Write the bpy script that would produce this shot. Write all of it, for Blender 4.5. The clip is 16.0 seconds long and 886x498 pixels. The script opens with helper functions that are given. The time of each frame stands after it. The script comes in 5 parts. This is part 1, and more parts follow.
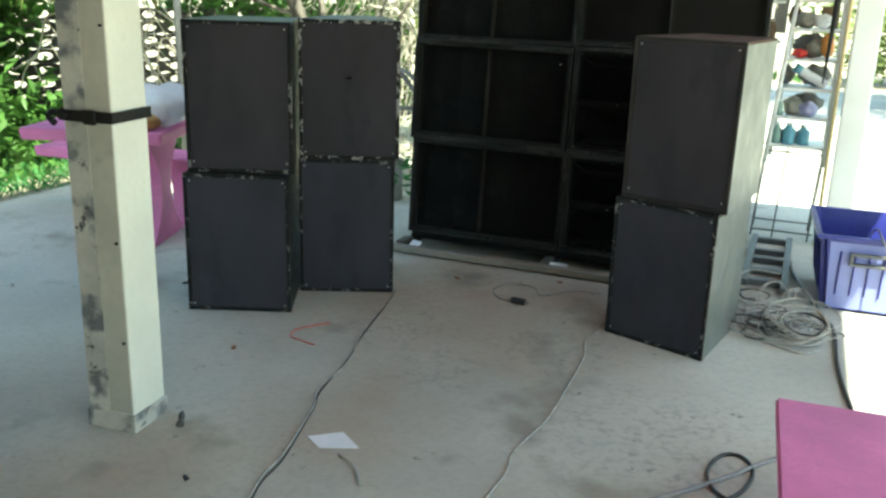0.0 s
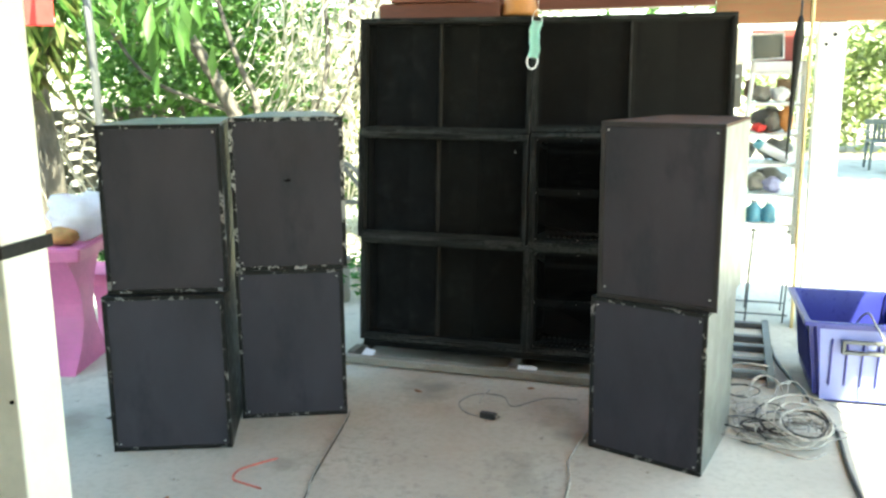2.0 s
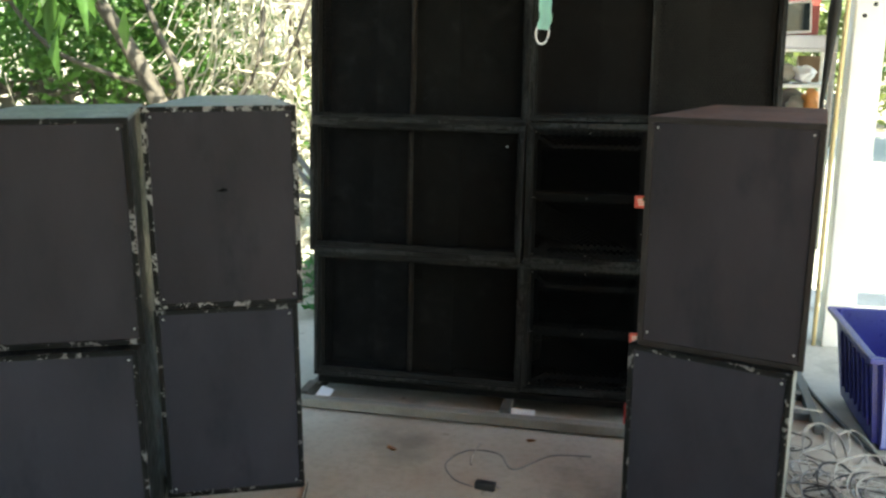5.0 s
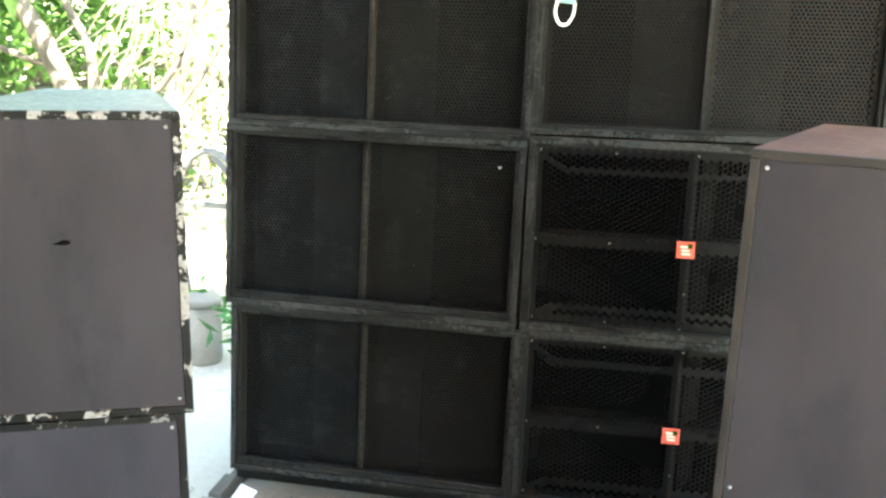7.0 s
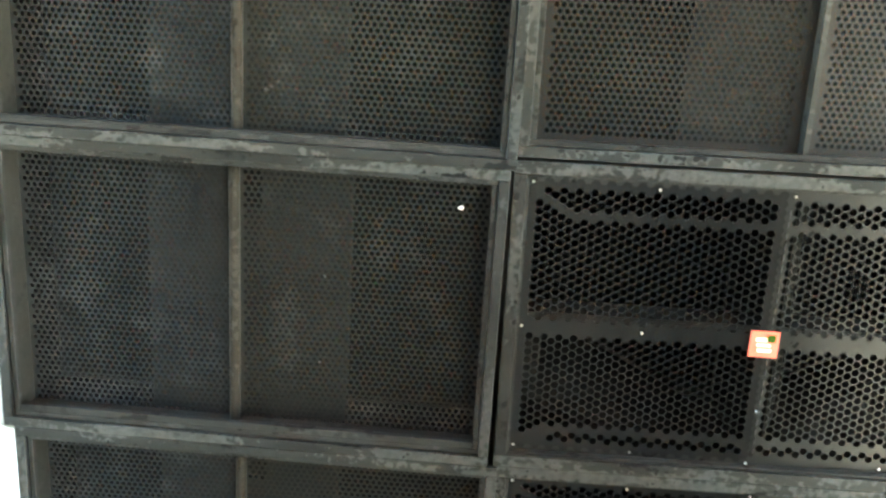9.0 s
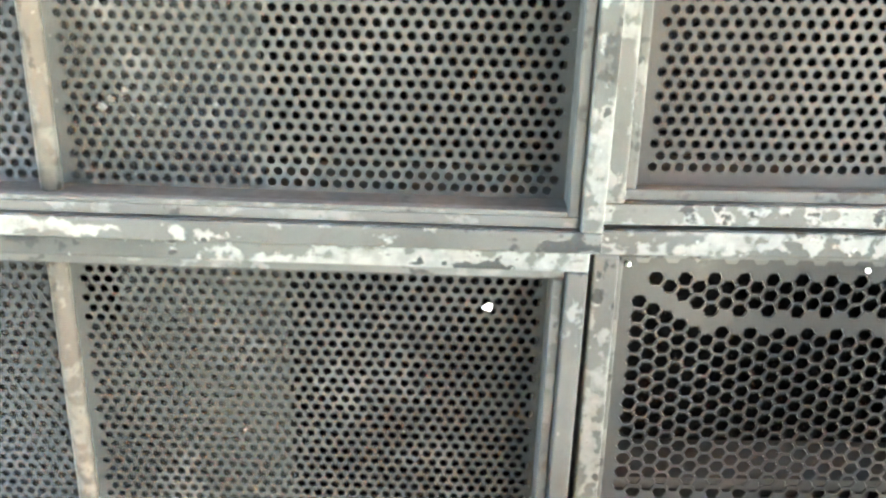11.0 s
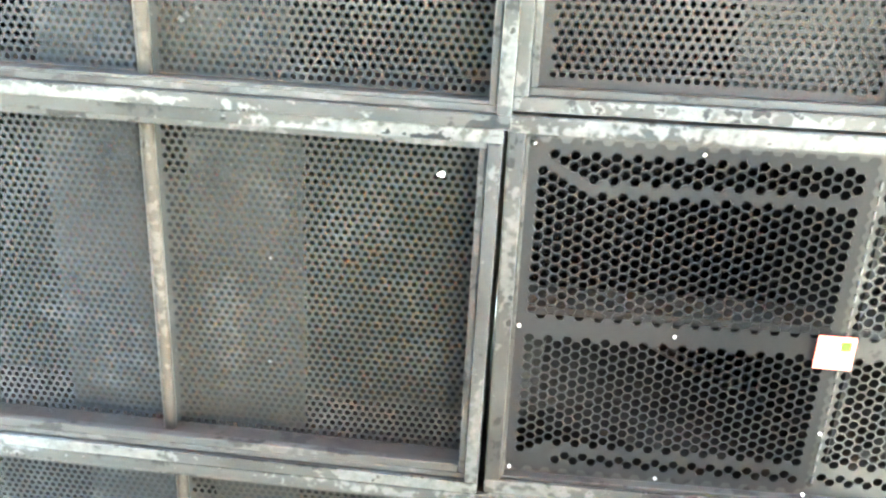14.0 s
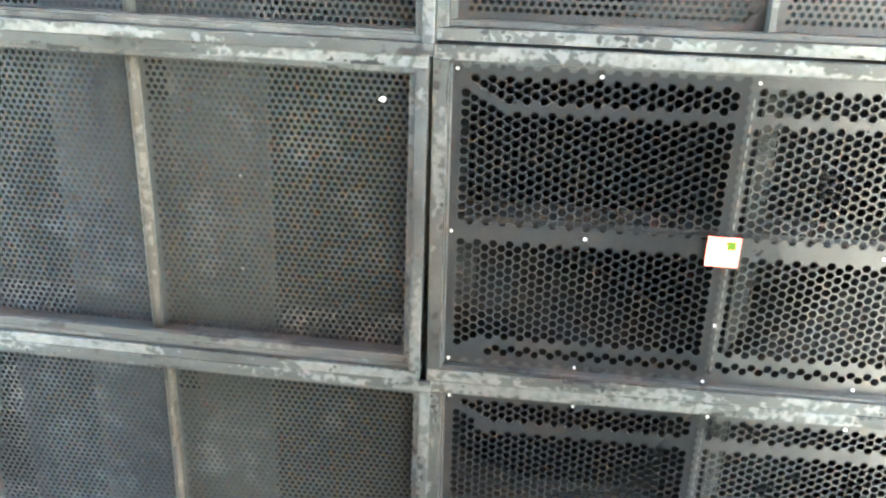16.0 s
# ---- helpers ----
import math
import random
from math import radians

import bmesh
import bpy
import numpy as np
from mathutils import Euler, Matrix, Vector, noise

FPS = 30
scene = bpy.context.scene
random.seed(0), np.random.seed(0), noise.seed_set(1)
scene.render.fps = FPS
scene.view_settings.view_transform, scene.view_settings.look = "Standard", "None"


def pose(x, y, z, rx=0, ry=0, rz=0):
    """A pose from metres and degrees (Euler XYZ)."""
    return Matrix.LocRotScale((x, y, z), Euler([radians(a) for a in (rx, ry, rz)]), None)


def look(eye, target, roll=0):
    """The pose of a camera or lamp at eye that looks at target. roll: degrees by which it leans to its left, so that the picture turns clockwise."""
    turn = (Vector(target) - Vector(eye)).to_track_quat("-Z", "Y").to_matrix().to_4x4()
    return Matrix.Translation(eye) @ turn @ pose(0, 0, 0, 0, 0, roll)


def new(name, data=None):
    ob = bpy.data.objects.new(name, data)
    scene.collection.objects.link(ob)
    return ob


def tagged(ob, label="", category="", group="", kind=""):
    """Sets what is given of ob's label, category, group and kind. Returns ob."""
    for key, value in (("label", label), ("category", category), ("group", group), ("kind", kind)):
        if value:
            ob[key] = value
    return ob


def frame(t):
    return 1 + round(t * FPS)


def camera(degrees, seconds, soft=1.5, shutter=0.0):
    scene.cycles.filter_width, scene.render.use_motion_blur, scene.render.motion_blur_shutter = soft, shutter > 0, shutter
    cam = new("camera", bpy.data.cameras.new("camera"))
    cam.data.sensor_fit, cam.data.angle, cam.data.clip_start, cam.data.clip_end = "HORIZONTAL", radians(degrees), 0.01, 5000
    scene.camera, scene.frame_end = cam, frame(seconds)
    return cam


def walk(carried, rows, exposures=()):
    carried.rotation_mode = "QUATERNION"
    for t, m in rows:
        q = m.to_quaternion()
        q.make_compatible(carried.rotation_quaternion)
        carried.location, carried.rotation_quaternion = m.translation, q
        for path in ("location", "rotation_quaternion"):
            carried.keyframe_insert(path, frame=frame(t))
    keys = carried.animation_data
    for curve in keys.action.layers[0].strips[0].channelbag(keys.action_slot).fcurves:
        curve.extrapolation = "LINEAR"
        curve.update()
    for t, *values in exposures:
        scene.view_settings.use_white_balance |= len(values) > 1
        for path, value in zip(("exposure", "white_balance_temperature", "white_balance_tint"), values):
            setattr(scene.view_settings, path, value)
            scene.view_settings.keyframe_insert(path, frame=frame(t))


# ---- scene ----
cam = camera(52.7, 16.0, soft=2.6)
PATH = [
    (0, (1.247, -5.109, 1.613), (0.546, -3.324, 1.046), 1.8),
    (0.5, (1.269, -4.986, 1.627), (0.598, -3.163, 1.151), 1.1),
    (1, (1.285, -4.891, 1.639), (0.595, -3.069, 1.185), 0.7),
    (1.5, (1.186, -4.752, 1.622), (0.503, -2.92, 1.201), 0.2),
    (2, (1.026, -4.687, 1.639), (0.425, -2.821, 1.243), -0.6),
    (2.5, (0.926, -4.607, 1.641), (0.425, -2.714, 1.235), -0.8),
    (3, (0.852, -4.377, 1.635), (0.378, -2.481, 1.21), -0.3),
    (3.5, (0.783, -4.115, 1.637), (0.309, -2.224, 1.191), 0.4),
    (3.7, (0.739, -4.035, 1.617), (0.266, -2.142, 1.179), 0.4),
    (5.8, (0.494, -3.537, 1.685), (0.071, -1.642, 1.205), 0.2),
    (6, (0.49, -3.408, 1.664), (0.072, -1.511, 1.19), 0.4),
    (6.5, (0.468, -3.058, 1.671), (0.057, -1.16, 1.19), 0.6),
    (7, (0.278, -2.72, 1.642), (-0.091, -0.82, 1.141), 1.5),
    (7.5, (0.125, -2.426, 1.657), (-0.164, -0.521, 1.12), 2.2),
    (8, (0.106, -2.11, 1.66), (-0.183, -0.203, 1.128), 2.3),
    (8.5, (0.037, -1.838, 1.711), (-0.163, 0.059, 1.109), 3.1),
    (10.8, (-0.074, -0.75, 1.629), (-0.098, 1.049, 0.755), 1.5),
    (11, (-0.112, -0.741, 1.633), (-0.161, 1.065, 0.776), 1.1),
    (11.5, (-0.178, -0.757, 1.644), (-0.222, 1.06, 0.81), 1.1),
    (12, (-0.184, -0.758, 1.63), (-0.293, 1.057, 0.798), 0.8),
    (12.5, (-0.182, -0.811, 1.64), (-0.34, 0.998, 0.803), 1.6),
    (13, (-0.007, -0.918, 1.65), (-0.284, 0.865, 0.787), 1.8),
    (13.5, (0.069, -0.992, 1.646), (-0.231, 0.767, 0.744), 2.2),
    (14, (0.049, -1.132, 1.677), (-0.143, 0.641, 0.771), 2.0),
    (14.5, (0.037, -1.316, 1.664), (-0.023, 0.478, 0.783), 2.6),
    (15, (0.087, -1.355, 1.663), (0.027, 0.431, 0.765), 2.7),
    (15.5, (0.164, -1.352, 1.663), (-0.014, 0.412, 0.737), 1.7),
    (16, (0.22, -1.361, 1.663), (-0.025, 0.395, 0.737), 1.1),
]
EXPOSURES = [(0.0, 2.05, 7000, -11), (0.5, 2.1, 7000, -10), (1.0, 2.8, 7100, -9), (1.5, 3.0, 7200, -9), (2.5, 2.93, 7300, -7), (3.0, 2.9, 7350, -6), (3.5, 2.22, 7350, -5), (6.0, 2.72, 7450, 0), (6.5, 3.4, 7450, 1), (7.0, 4.22, 7600, 1), (7.5, 4.93, 7800, -2), (8.5, 5.03, 7750, -4), (11.0, 7.46, 7550, 3), (13.0, 7.6, 7350, 2), (14.0, 7.64, 7250, 2), (14.5, 7.34, 7150, 2), (16.0, 7.13, 7050, 1)]
walk(cam, [(t, look(eye, target, roll)) for t, eye, target, roll in PATH], EXPOSURES)

# ---- light ----
world = bpy.data.worlds.new("sky")
scene.world = world
world.use_nodes = True
wn, wl = world.node_tree.nodes, world.node_tree.links
sky = wn.new("ShaderNodeTexSky")
sky.sky_type = "NISHITA"
sky.sun_disc = False
SUN_FROM = Vector((0.33, -0.40, 0.86)).normalized()
sky.sun_elevation = math.asin(SUN_FROM.z)
sky.sun_rotation = math.atan2(SUN_FROM.x, SUN_FROM.y)
wl.new(sky.outputs[0], wn["Background"].inputs[0])
wn["Background"].inputs[1].default_value = 0.15
sun = new("sun", bpy.data.lights.new("sun", "SUN"))
sun.data.energy, sun.data.angle, sun.data.color = 5.0, radians(0.5), (1.0, 0.95, 0.87)
sun.matrix_world = look(SUN_FROM * 30, (0, 0, 0))


# ---- materials ----
def mat(name, base, rough=0.6, metal=0.0, vary=0.25, scale=6.0, fine=60.0, bump=0.15, wear=None, wear_at=0.62, wear_scale=14.0, dark=None, dark_at=0.6, dark_scale=2.0, trans=0.0, spec=0.5, stretch=(1, 1, 1), stain=None, speckle=None):
    """Two scales of variation, chips or stains with shapes of their own, and fine relief."""
    m = bpy.data.materials.new(name)
    m.use_nodes = True
    n, l = m.node_tree.nodes, m.node_tree.links
    b = n["Principled BSDF"]
    co, info = n.new("ShaderNodeTexCoord"), n.new("ShaderNodeObjectInfo")
    add = n.new("ShaderNodeVectorMath")
    add.operation = "MULTIPLY_ADD"
    mul = n.new("ShaderNodeMath")
    mul.operation = "MULTIPLY"
    mul.inputs[1].default_value = 37.0
    l.new(info.outputs["Random"], mul.inputs[0])
    l.new(co.outputs["Object"], add.inputs[0])
    add.inputs[1].default_value = stretch
    l.new(mul.outputs[0], add.inputs[2])

    def noise_at(s, detail=4.0, rough_=0.5):
        t = n.new("ShaderNodeTexNoise")
        t.inputs["Scale"].default_value, t.inputs["Detail"].default_value = s, detail
        t.inputs["Roughness"].default_value = rough_
        l.new(add.outputs[0], t.inputs["Vector"])
        return t.outputs["Fac"]

    def ramp(fac, a, c, lo, hi):
        r = n.new("ShaderNodeMapRange")
        r.inputs["From Min"].default_value, r.inputs["From Max"].default_value = lo, hi
        r.inputs["To Min"].default_value, r.inputs["To Max"].default_value = a, c
        l.new(fac, r.inputs["Value"])
        return r.outputs[0]

    def mix(fac, a, c):
        x = n.new("ShaderNodeMix")
        x.data_type = "RGBA"
        l.new(fac, x.inputs[0])
        for k, v in ((6, a), (7, c)):
            if isinstance(v, tuple):
                x.inputs[k].default_value = (*v, 1)
            else:
                l.new(v, x.inputs[k])
        return x.outputs[2]

    big, small = noise_at(scale), noise_at(fine)
    lo, hi = tuple(c * (1 - vary) for c in base), tuple(min(1, c * (1 + vary)) for c in base)
    colour = mix(ramp(big, 0, 1, 0.3, 0.7), lo, hi)
    colour = mix(ramp(small, 0, 0.5, 0.45, 0.8), colour, tuple(c * (1 - vary * 1.2) if c > 0.2 else c * (1 + vary * 1.6) for c in base))
    if stain:
        tint, spots = stain
        for sx, sy, sr in spots:
            d = n.new("ShaderNodeVectorMath")
            d.operation = "DISTANCE"
            l.new(co.outputs["Object"], d.inputs[0])
            d.inputs[1].default_value = (sx, sy, 0)
            uneven = n.new("ShaderNodeMath")
            uneven.operation = "MULTIPLY_ADD"
            l.new(noise_at(2.4, 6), uneven.inputs[0])
            uneven.inputs[1].default_value = 1.6 * sr
            l.new(d.outputs["Value"], uneven.inputs[2])
            colour = mix(ramp(uneven.outputs[0], 0.5, 0, 0.8 * sr, 1.9 * sr), colour, tint)
    if speckle:
        tint, spots = speckle
        for sx, sy, sr in spots:
            d = n.new("ShaderNodeVectorMath")
            d.operation = "DISTANCE"
            l.new(co.outputs["Object"], d.inputs[0])
            d.inputs[1].default_value = (sx, sy, 0)
            both = n.new("ShaderNodeMath")
            both.operation = "MULTIPLY"
            l.new(ramp(noise_at(19.0, 8, 0.72), 0, 0.42, 0.5, 0.68), both.inputs[0])
            l.new(ramp(d.outputs["Value"], 1, 0, 0.45 * sr, sr), both.inputs[1])
            colour = mix(both.outputs[0], colour, tint)
    if dark:
        colour = mix(ramp(noise_at(dark_scale, 6), 0, 1, dark_at, dark_at + 0.12), colour, dark)
    if wear:
        colour = mix(ramp(noise_at(wear_scale, 10, 0.75), 0, 1, wear_at, wear_at + 0.03), colour, wear)
    l.new(colour, b.inputs["Base Color"])
    l.new(ramp(small, max(0, rough - 0.1), min(1, rough + 0.12), 0.3, 0.7), b.inputs["Roughness"])
    b.inputs["Metallic"].default_value = metal
    b.inputs["Specular IOR Level"].default_value = spec
    if bump:
        bu = n.new("ShaderNodeBump")
        bu.inputs["Strength"].default_value, bu.inputs["Distance"].default_value = bump, 0.004
        l.new(small, bu.inputs["Height"])
        l.new(bu.outputs[0], b.inputs["Normal"])
    if trans:
        tr, ms = n.new("ShaderNodeBsdfTranslucent"), n.new("ShaderNodeMixShader")
        l.new(colour, tr.inputs[0])
        ms.inputs[0].default_value = trans
        l.new(b.outputs[0], ms.inputs[1])
        l.new(tr.outputs[0], ms.inputs[2])
        l.new(ms.outputs[0], n["Material Output"].inputs[0])
    return m


def paint(name, base, chip, along=(1, 1, 1), chip_at=0.53, chip_scale=9.0, scar=None, rough=0.5, spec=0.16, vary=0.3, specks=0.0, ragged=70.0, soft=0.022):
    """Old paint: mottled coat, pale ragged chips drawn out along the board, dark scars, tiny specks."""
    m = bpy.data.materials.new(name)
    m.use_nodes = True
    n, l = m.node_tree.nodes, m.node_tree.links
    b = n["Principled BSDF"]
    co, info = n.new("ShaderNodeTexCoord"), n.new("ShaderNodeObjectInfo")

    def maths(op, a, c, d=None):
        x = n.new("ShaderNodeMath")
        x.operation = op
        for k, v in enumerate((a, c, d)):
            if v is None:
                continue
            if isinstance(v, (int, float)):
                x.inputs[k].default_value = v
            else:
                l.new(v, x.inputs[k])
        return x.outputs[0]

    shift = maths("MULTIPLY", info.outputs["Random"], 41.0)

    def noise_at(s, stretch=(1, 1, 1), detail=4.0, extra=0.0):
        v = n.new("ShaderNodeVectorMath")
        v.operation = "MULTIPLY_ADD"
        l.new(co.outputs["Object"], v.inputs[0])
        v.inputs[1].default_value = stretch
        l.new(maths("ADD", shift, extra), v.inputs[2])
        t = n.new("ShaderNodeTexNoise")
        t.inputs["Scale"].default_value, t.inputs["Detail"].default_value = s, detail
        l.new(v.outputs[0], t.inputs["Vector"])
        return t.outputs["Fac"]

    def step(fac, lo, hi, top=1.0):
        r = n.new("ShaderNodeMapRange")
        r.inputs["From Min"].default_value, r.inputs["From Max"].default_value = lo, hi
        r.inputs["To Max"].default_value = top
        l.new(fac, r.inputs["Value"])
        return r.outputs[0]

    def mix(fac, a, c):
        x = n.new("ShaderNodeMix")
        x.data_type = "RGBA"
        l.new(fac, x.inputs[0])
        for k, v in ((6, a), (7, c)):
            if isinstance(v, tuple):
                x.inputs[k].default_value = (*v, 1)
            else:
                l.new(v, x.inputs[k])
        return x.outputs[2]

    fine = noise_at(ragged, detail=6.0)
    coat = noise_at(7.0, detail=5.0, extra=3.0)
    colour = mix(step(coat, 0.3, 0.7), tuple(c * (1 - vary) for c in base), tuple(c * (1 + vary) for c in base))
    colour = mix(step(fine, 0.5, 0.75, 0.5), colour, tuple(c * (1 - vary) for c in base))
    field = maths("MULTIPLY_ADD", fine, 0.34, maths("MULTIPLY", noise_at(chip_scale, along, 5.0, 7.0), 0.66))
    worn = step(field, chip_at, chip_at + soft)
    colour = mix(worn, colour, mix(step(fine, 0.42, 0.62), tuple(c * 0.68 for c in chip), mix(step(coat, 0.35, 0.65), tuple(c * 0.85 for c in chip), chip)))
    if scar:
        colour = mix(step(maths("MULTIPLY_ADD", fine, 0.4, maths("MULTIPLY", noise_at(chip_scale * 1.7, along, 4.0, 19.0), 0.6)), 0.575, 0.576 + soft), colour, scar)
    if specks:
        colour = mix(step(noise_at(120.0, detail=1.0, extra=11.0), specks, specks + 0.02), colour, chip)
    l.new(colour, b.inputs["Base Color"])
    r = n.new("ShaderNodeMapRange")
    r.inputs["To Min"].default_value, r.inputs["To Max"].default_value = max(0.05, rough - 0.12), min(1.0, rough + 0.14)
    l.new(fine, r.inputs["Value"])
    l.new(r.outputs[0], b.inputs["Roughness"])
    b.inputs["Specular IOR Level"].default_value = spec
    bu = n.new("ShaderNodeBump")
    bu.inputs["Strength"].default_value, bu.inputs["Distance"].default_value = 0.35, 0.0015
    l.new(maths("SUBTRACT", fine, worn), bu.inputs["Height"])
    l.new(bu.outputs[0], b.inputs["Normal"])
    return m


M_CONCRETE = mat("concrete floor", (0.455, 0.447, 0.386), 0.75, vary=0.2, scale=0.9, fine=38, bump=0.3, dark=(0.27, 0.25, 0.205), dark_at=0.57, dark_scale=2.2, wear=(0.2, 0.18, 0.15), wear_at=0.635, wear_scale=7, stain=((0.35, 0.245, 0.165), ((0.0, -1.2, 0.95), (-0.5, -0.25, 0.7), (0.5, -0.25, 0.7), (-0.75, -3.05, 0.4), (-0.2, -2.4, 0.45))), speckle=((0.14, 0.14, 0.125), ((0.92, -2.0, 0.55), (-0.1, -1.75, 0.3), (-0.45, -1.35, 0.35), (0.35, -1.35, 0.4))))
M_EARTH = mat("earth", (0.33, 0.29, 0.22), 0.95, vary=0.3, scale=1.5, fine=30, bump=0.6)
M_BLACK = mat("black cabinet paint", (0.0052, 0.0053, 0.005), 0.5, vary=0.3, scale=7, fine=90, bump=0.2, wear=(0.03, 0.03, 0.028), wear_at=0.72, wear_scale=18, spec=0.18)
M_RIM = paint("worn black rim paint", (0.0185, 0.019, 0.0179), (0.0475, 0.0495, 0.047), (0.45, 1, 2.2), 0.492, 9.0, (0.008, 0.0081, 0.008), 0.55, 0.03, specks=0.74)
M_RIMSIDE = paint("worn black upright rim paint", (0.0195, 0.02, 0.0191), (0.042, 0.0435, 0.0413), (2.2, 1, 0.45), 0.508, 9.0, (0.0085, 0.0085, 0.0082), 0.55, 0.03, specks=0.74)
M_BEAD = paint("grey worn bead", (0.021, 0.0213, 0.0202), (0.036, 0.0364, 0.0345), (0.6, 1, 1.5), 0.55, 9.0, (0.0105, 0.0105, 0.01), 0.55, 0.03, 0.22, specks=0.77)
M_LINING = paint("dusty grey inner lining", (0.0172, 0.0167, 0.0148), (0.024, 0.0233, 0.021), (1, 1, 1), 0.57, 7.0, (0.0125, 0.012, 0.0108), 0.65, 0.03, 0.2, specks=0.77)
M_DIVIDER = paint("brown worn divider bar", (0.0198, 0.0172, 0.0145), (0.034, 0.031, 0.0268), (3, 3, 0.25), 0.505, 9.0, (0.012, 0.0098, 0.0078), 0.6, 0.03, 0.3, specks=0.75)
M_GRILLE = paint("olive grey dusty grille paint", (0.0138, 0.0136, 0.0125), (0.026, 0.0256, 0.024), (1, 1, 1), 0.515, 8.0, (0.0108, 0.0108, 0.0101), 0.65, 0.02, 0.14, specks=0.75, ragged=22.0, soft=0.14)
M_GRILLE_BLUE = paint("blue grey dusty grille paint", (0.0128, 0.0133, 0.0136), (0.0245, 0.0255, 0.026), (1, 1, 1), 0.505, 7.0, (0.0088, 0.0094, 0.0104), 0.65, 0.02, 0.2, specks=0.75, ragged=22.0, soft=0.12)
M_GRILLE_WARM = paint("warm grey dusty grille paint", (0.0134, 0.0126, 0.0118), (0.0176, 0.0168, 0.0159), (1, 1, 1), 0.52, 4.0, (0.0128, 0.0119, 0.011), 0.65, 0.02, 0.12, specks=0.77, ragged=22.0, soft=0.14)
# Warm grille paint again, lightened for the light from the right.
M_GRILLE_LIT = paint("warm grey dusty grille paint lightened as lit", (0.019, 0.0182, 0.0171), (0.025, 0.024, 0.0228), (1, 1, 1), 0.52, 4.0, (0.016, 0.015, 0.014), 0.65, 0.04, 0.12, specks=0.77, ragged=22.0, soft=0.14)
M_HEX = mat("glossy dark hex grille", (0.0043, 0.0044, 0.0045), 0.3, 0.0, vary=0.1, scale=3.5, fine=0.6, bump=0, spec=0.12)
# Hex paint made paler to carry the reflected brightness of the right half.
M_HEXSHEEN = mat("hex grille with sheen in its colour", (0.0088, 0.0088, 0.0085), 0.34, 0.0, vary=0.2, scale=3.5, fine=14, bump=0, spec=0.2)
M_BAFFLE = mat("dusty baffle board", (0.0098, 0.0098, 0.0091), 0.9, vary=0.35, scale=3.0, fine=11, bump=0, dark=(0.0064, 0.0071, 0.0085), dark_at=0.5, dark_scale=3.6, wear=(0.016, 0.0162, 0.0154), wear_at=0.6, wear_scale=9, spec=0.01)
# Dusty grey, raised so the inner boards look lit through the holes.
M_FLARELIT = mat("dusty grey horn flare board in a lit tone", (0.016, 0.0158, 0.0149), 0.8, vary=0.3, scale=5, fine=30, bump=0, spec=0.06)
# Near-black: shade of voids and gaps put into colour; also gouge and nail stubs.
M_NEARBLACK = mat("near black void shade and small dark marks", (0.0013, 0.0013, 0.0014), 0.8, vary=0.3, scale=5, fine=40, bump=0, spec=0.04)
M_PANEL = mat("matt plum black panel", (0.0305, 0.0275, 0.032), 0.66, vary=0.22, scale=3.0, fine=40, bump=0.1, spec=0.2, stretch=(1.5, 1, 0.7), dark=(0.0235, 0.022, 0.0265), dark_at=0.52, dark_scale=4)
M_PANEL_LOW = mat("matt blue black panel", (0.0305, 0.0295, 0.0375), 0.62, vary=0.22, scale=3.0, fine=40, bump=0.1, spec=0.2, stretch=(1.5, 1, 0.7), dark=(0.0245, 0.024, 0.031), dark_at=0.52, dark_scale=4)
M_EDGE = paint("heavily chipped black edge", (0.0075, 0.0075, 0.007), (0.32, 0.31, 0.29), (1, 1, 1), 0.518, 18.0, None, 0.5, 0.2, 0.3, ragged=85.0)
M_EDGELESS = paint("lightly chipped black edge", (0.0078, 0.0079, 0.0075), (0.2, 0.195, 0.185), (1, 1, 1), 0.565, 24.0, None, 0.5, 0.2, 0.3, ragged=85.0)
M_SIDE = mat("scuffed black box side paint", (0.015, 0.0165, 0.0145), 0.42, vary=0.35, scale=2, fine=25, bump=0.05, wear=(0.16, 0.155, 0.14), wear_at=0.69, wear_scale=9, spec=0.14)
M_TOPRED = mat("brown box top", (0.085, 0.05, 0.034), 0.75, vary=0.35, scale=5, fine=60, bump=0.15, wear=(0.2, 0.17, 0.14), wear_at=0.66, wear_scale=12, spec=0.15)
M_TOPGREY = mat("grey green box top", (0.12, 0.135, 0.128), 0.4, vary=0.3, scale=5, fine=60, bump=0.15, wear=(0.25, 0.275, 0.27), wear_at=0.58, wear_scale=6)
M_SCREW = mat("dull steel screw", (0.42, 0.42, 0.4), 0.4, 0.6, vary=0.15)
M_STEEL = mat("grey painted steel", (0.1, 0.105, 0.105), 0.5, 0.3, vary=0.25, scale=5, bump=0.1, wear=(0.13, 0.08, 0.05), wear_at=0.66)
M_RAIL = mat("dusty concrete grey rail", (0.26, 0.245, 0.21), 0.8, vary=0.2, scale=5, fine=60, bump=0.3)
M_POST = mat("cream painted concrete post", (0.68, 0.66, 0.55), 0.7, vary=0.08, scale=3, fine=40, bump=0.25, dark=(0.45, 0.42, 0.34), dark_at=0.68, dark_scale=5)
M_POSTOLD = mat("stained bare concrete post side", (0.5, 0.48, 0.42), 0.85, vary=0.25, scale=5, fine=40, bump=0.4, dark=(0.16, 0.165, 0.165), dark_at=0.5, dark_scale=9, wear=(0.07, 0.072, 0.072), wear_at=0.58, wear_scale=11)
# Post cream turned greyer: the front face's weaker light is in the colour.
M_POSTSHADE = mat("grey cream post paint darkened for shade", (0.47, 0.45, 0.37), 0.75, vary=0.12, scale=4, fine=30, bump=0.2, dark=(0.33, 0.31, 0.26), dark_at=0.62, dark_scale=6)
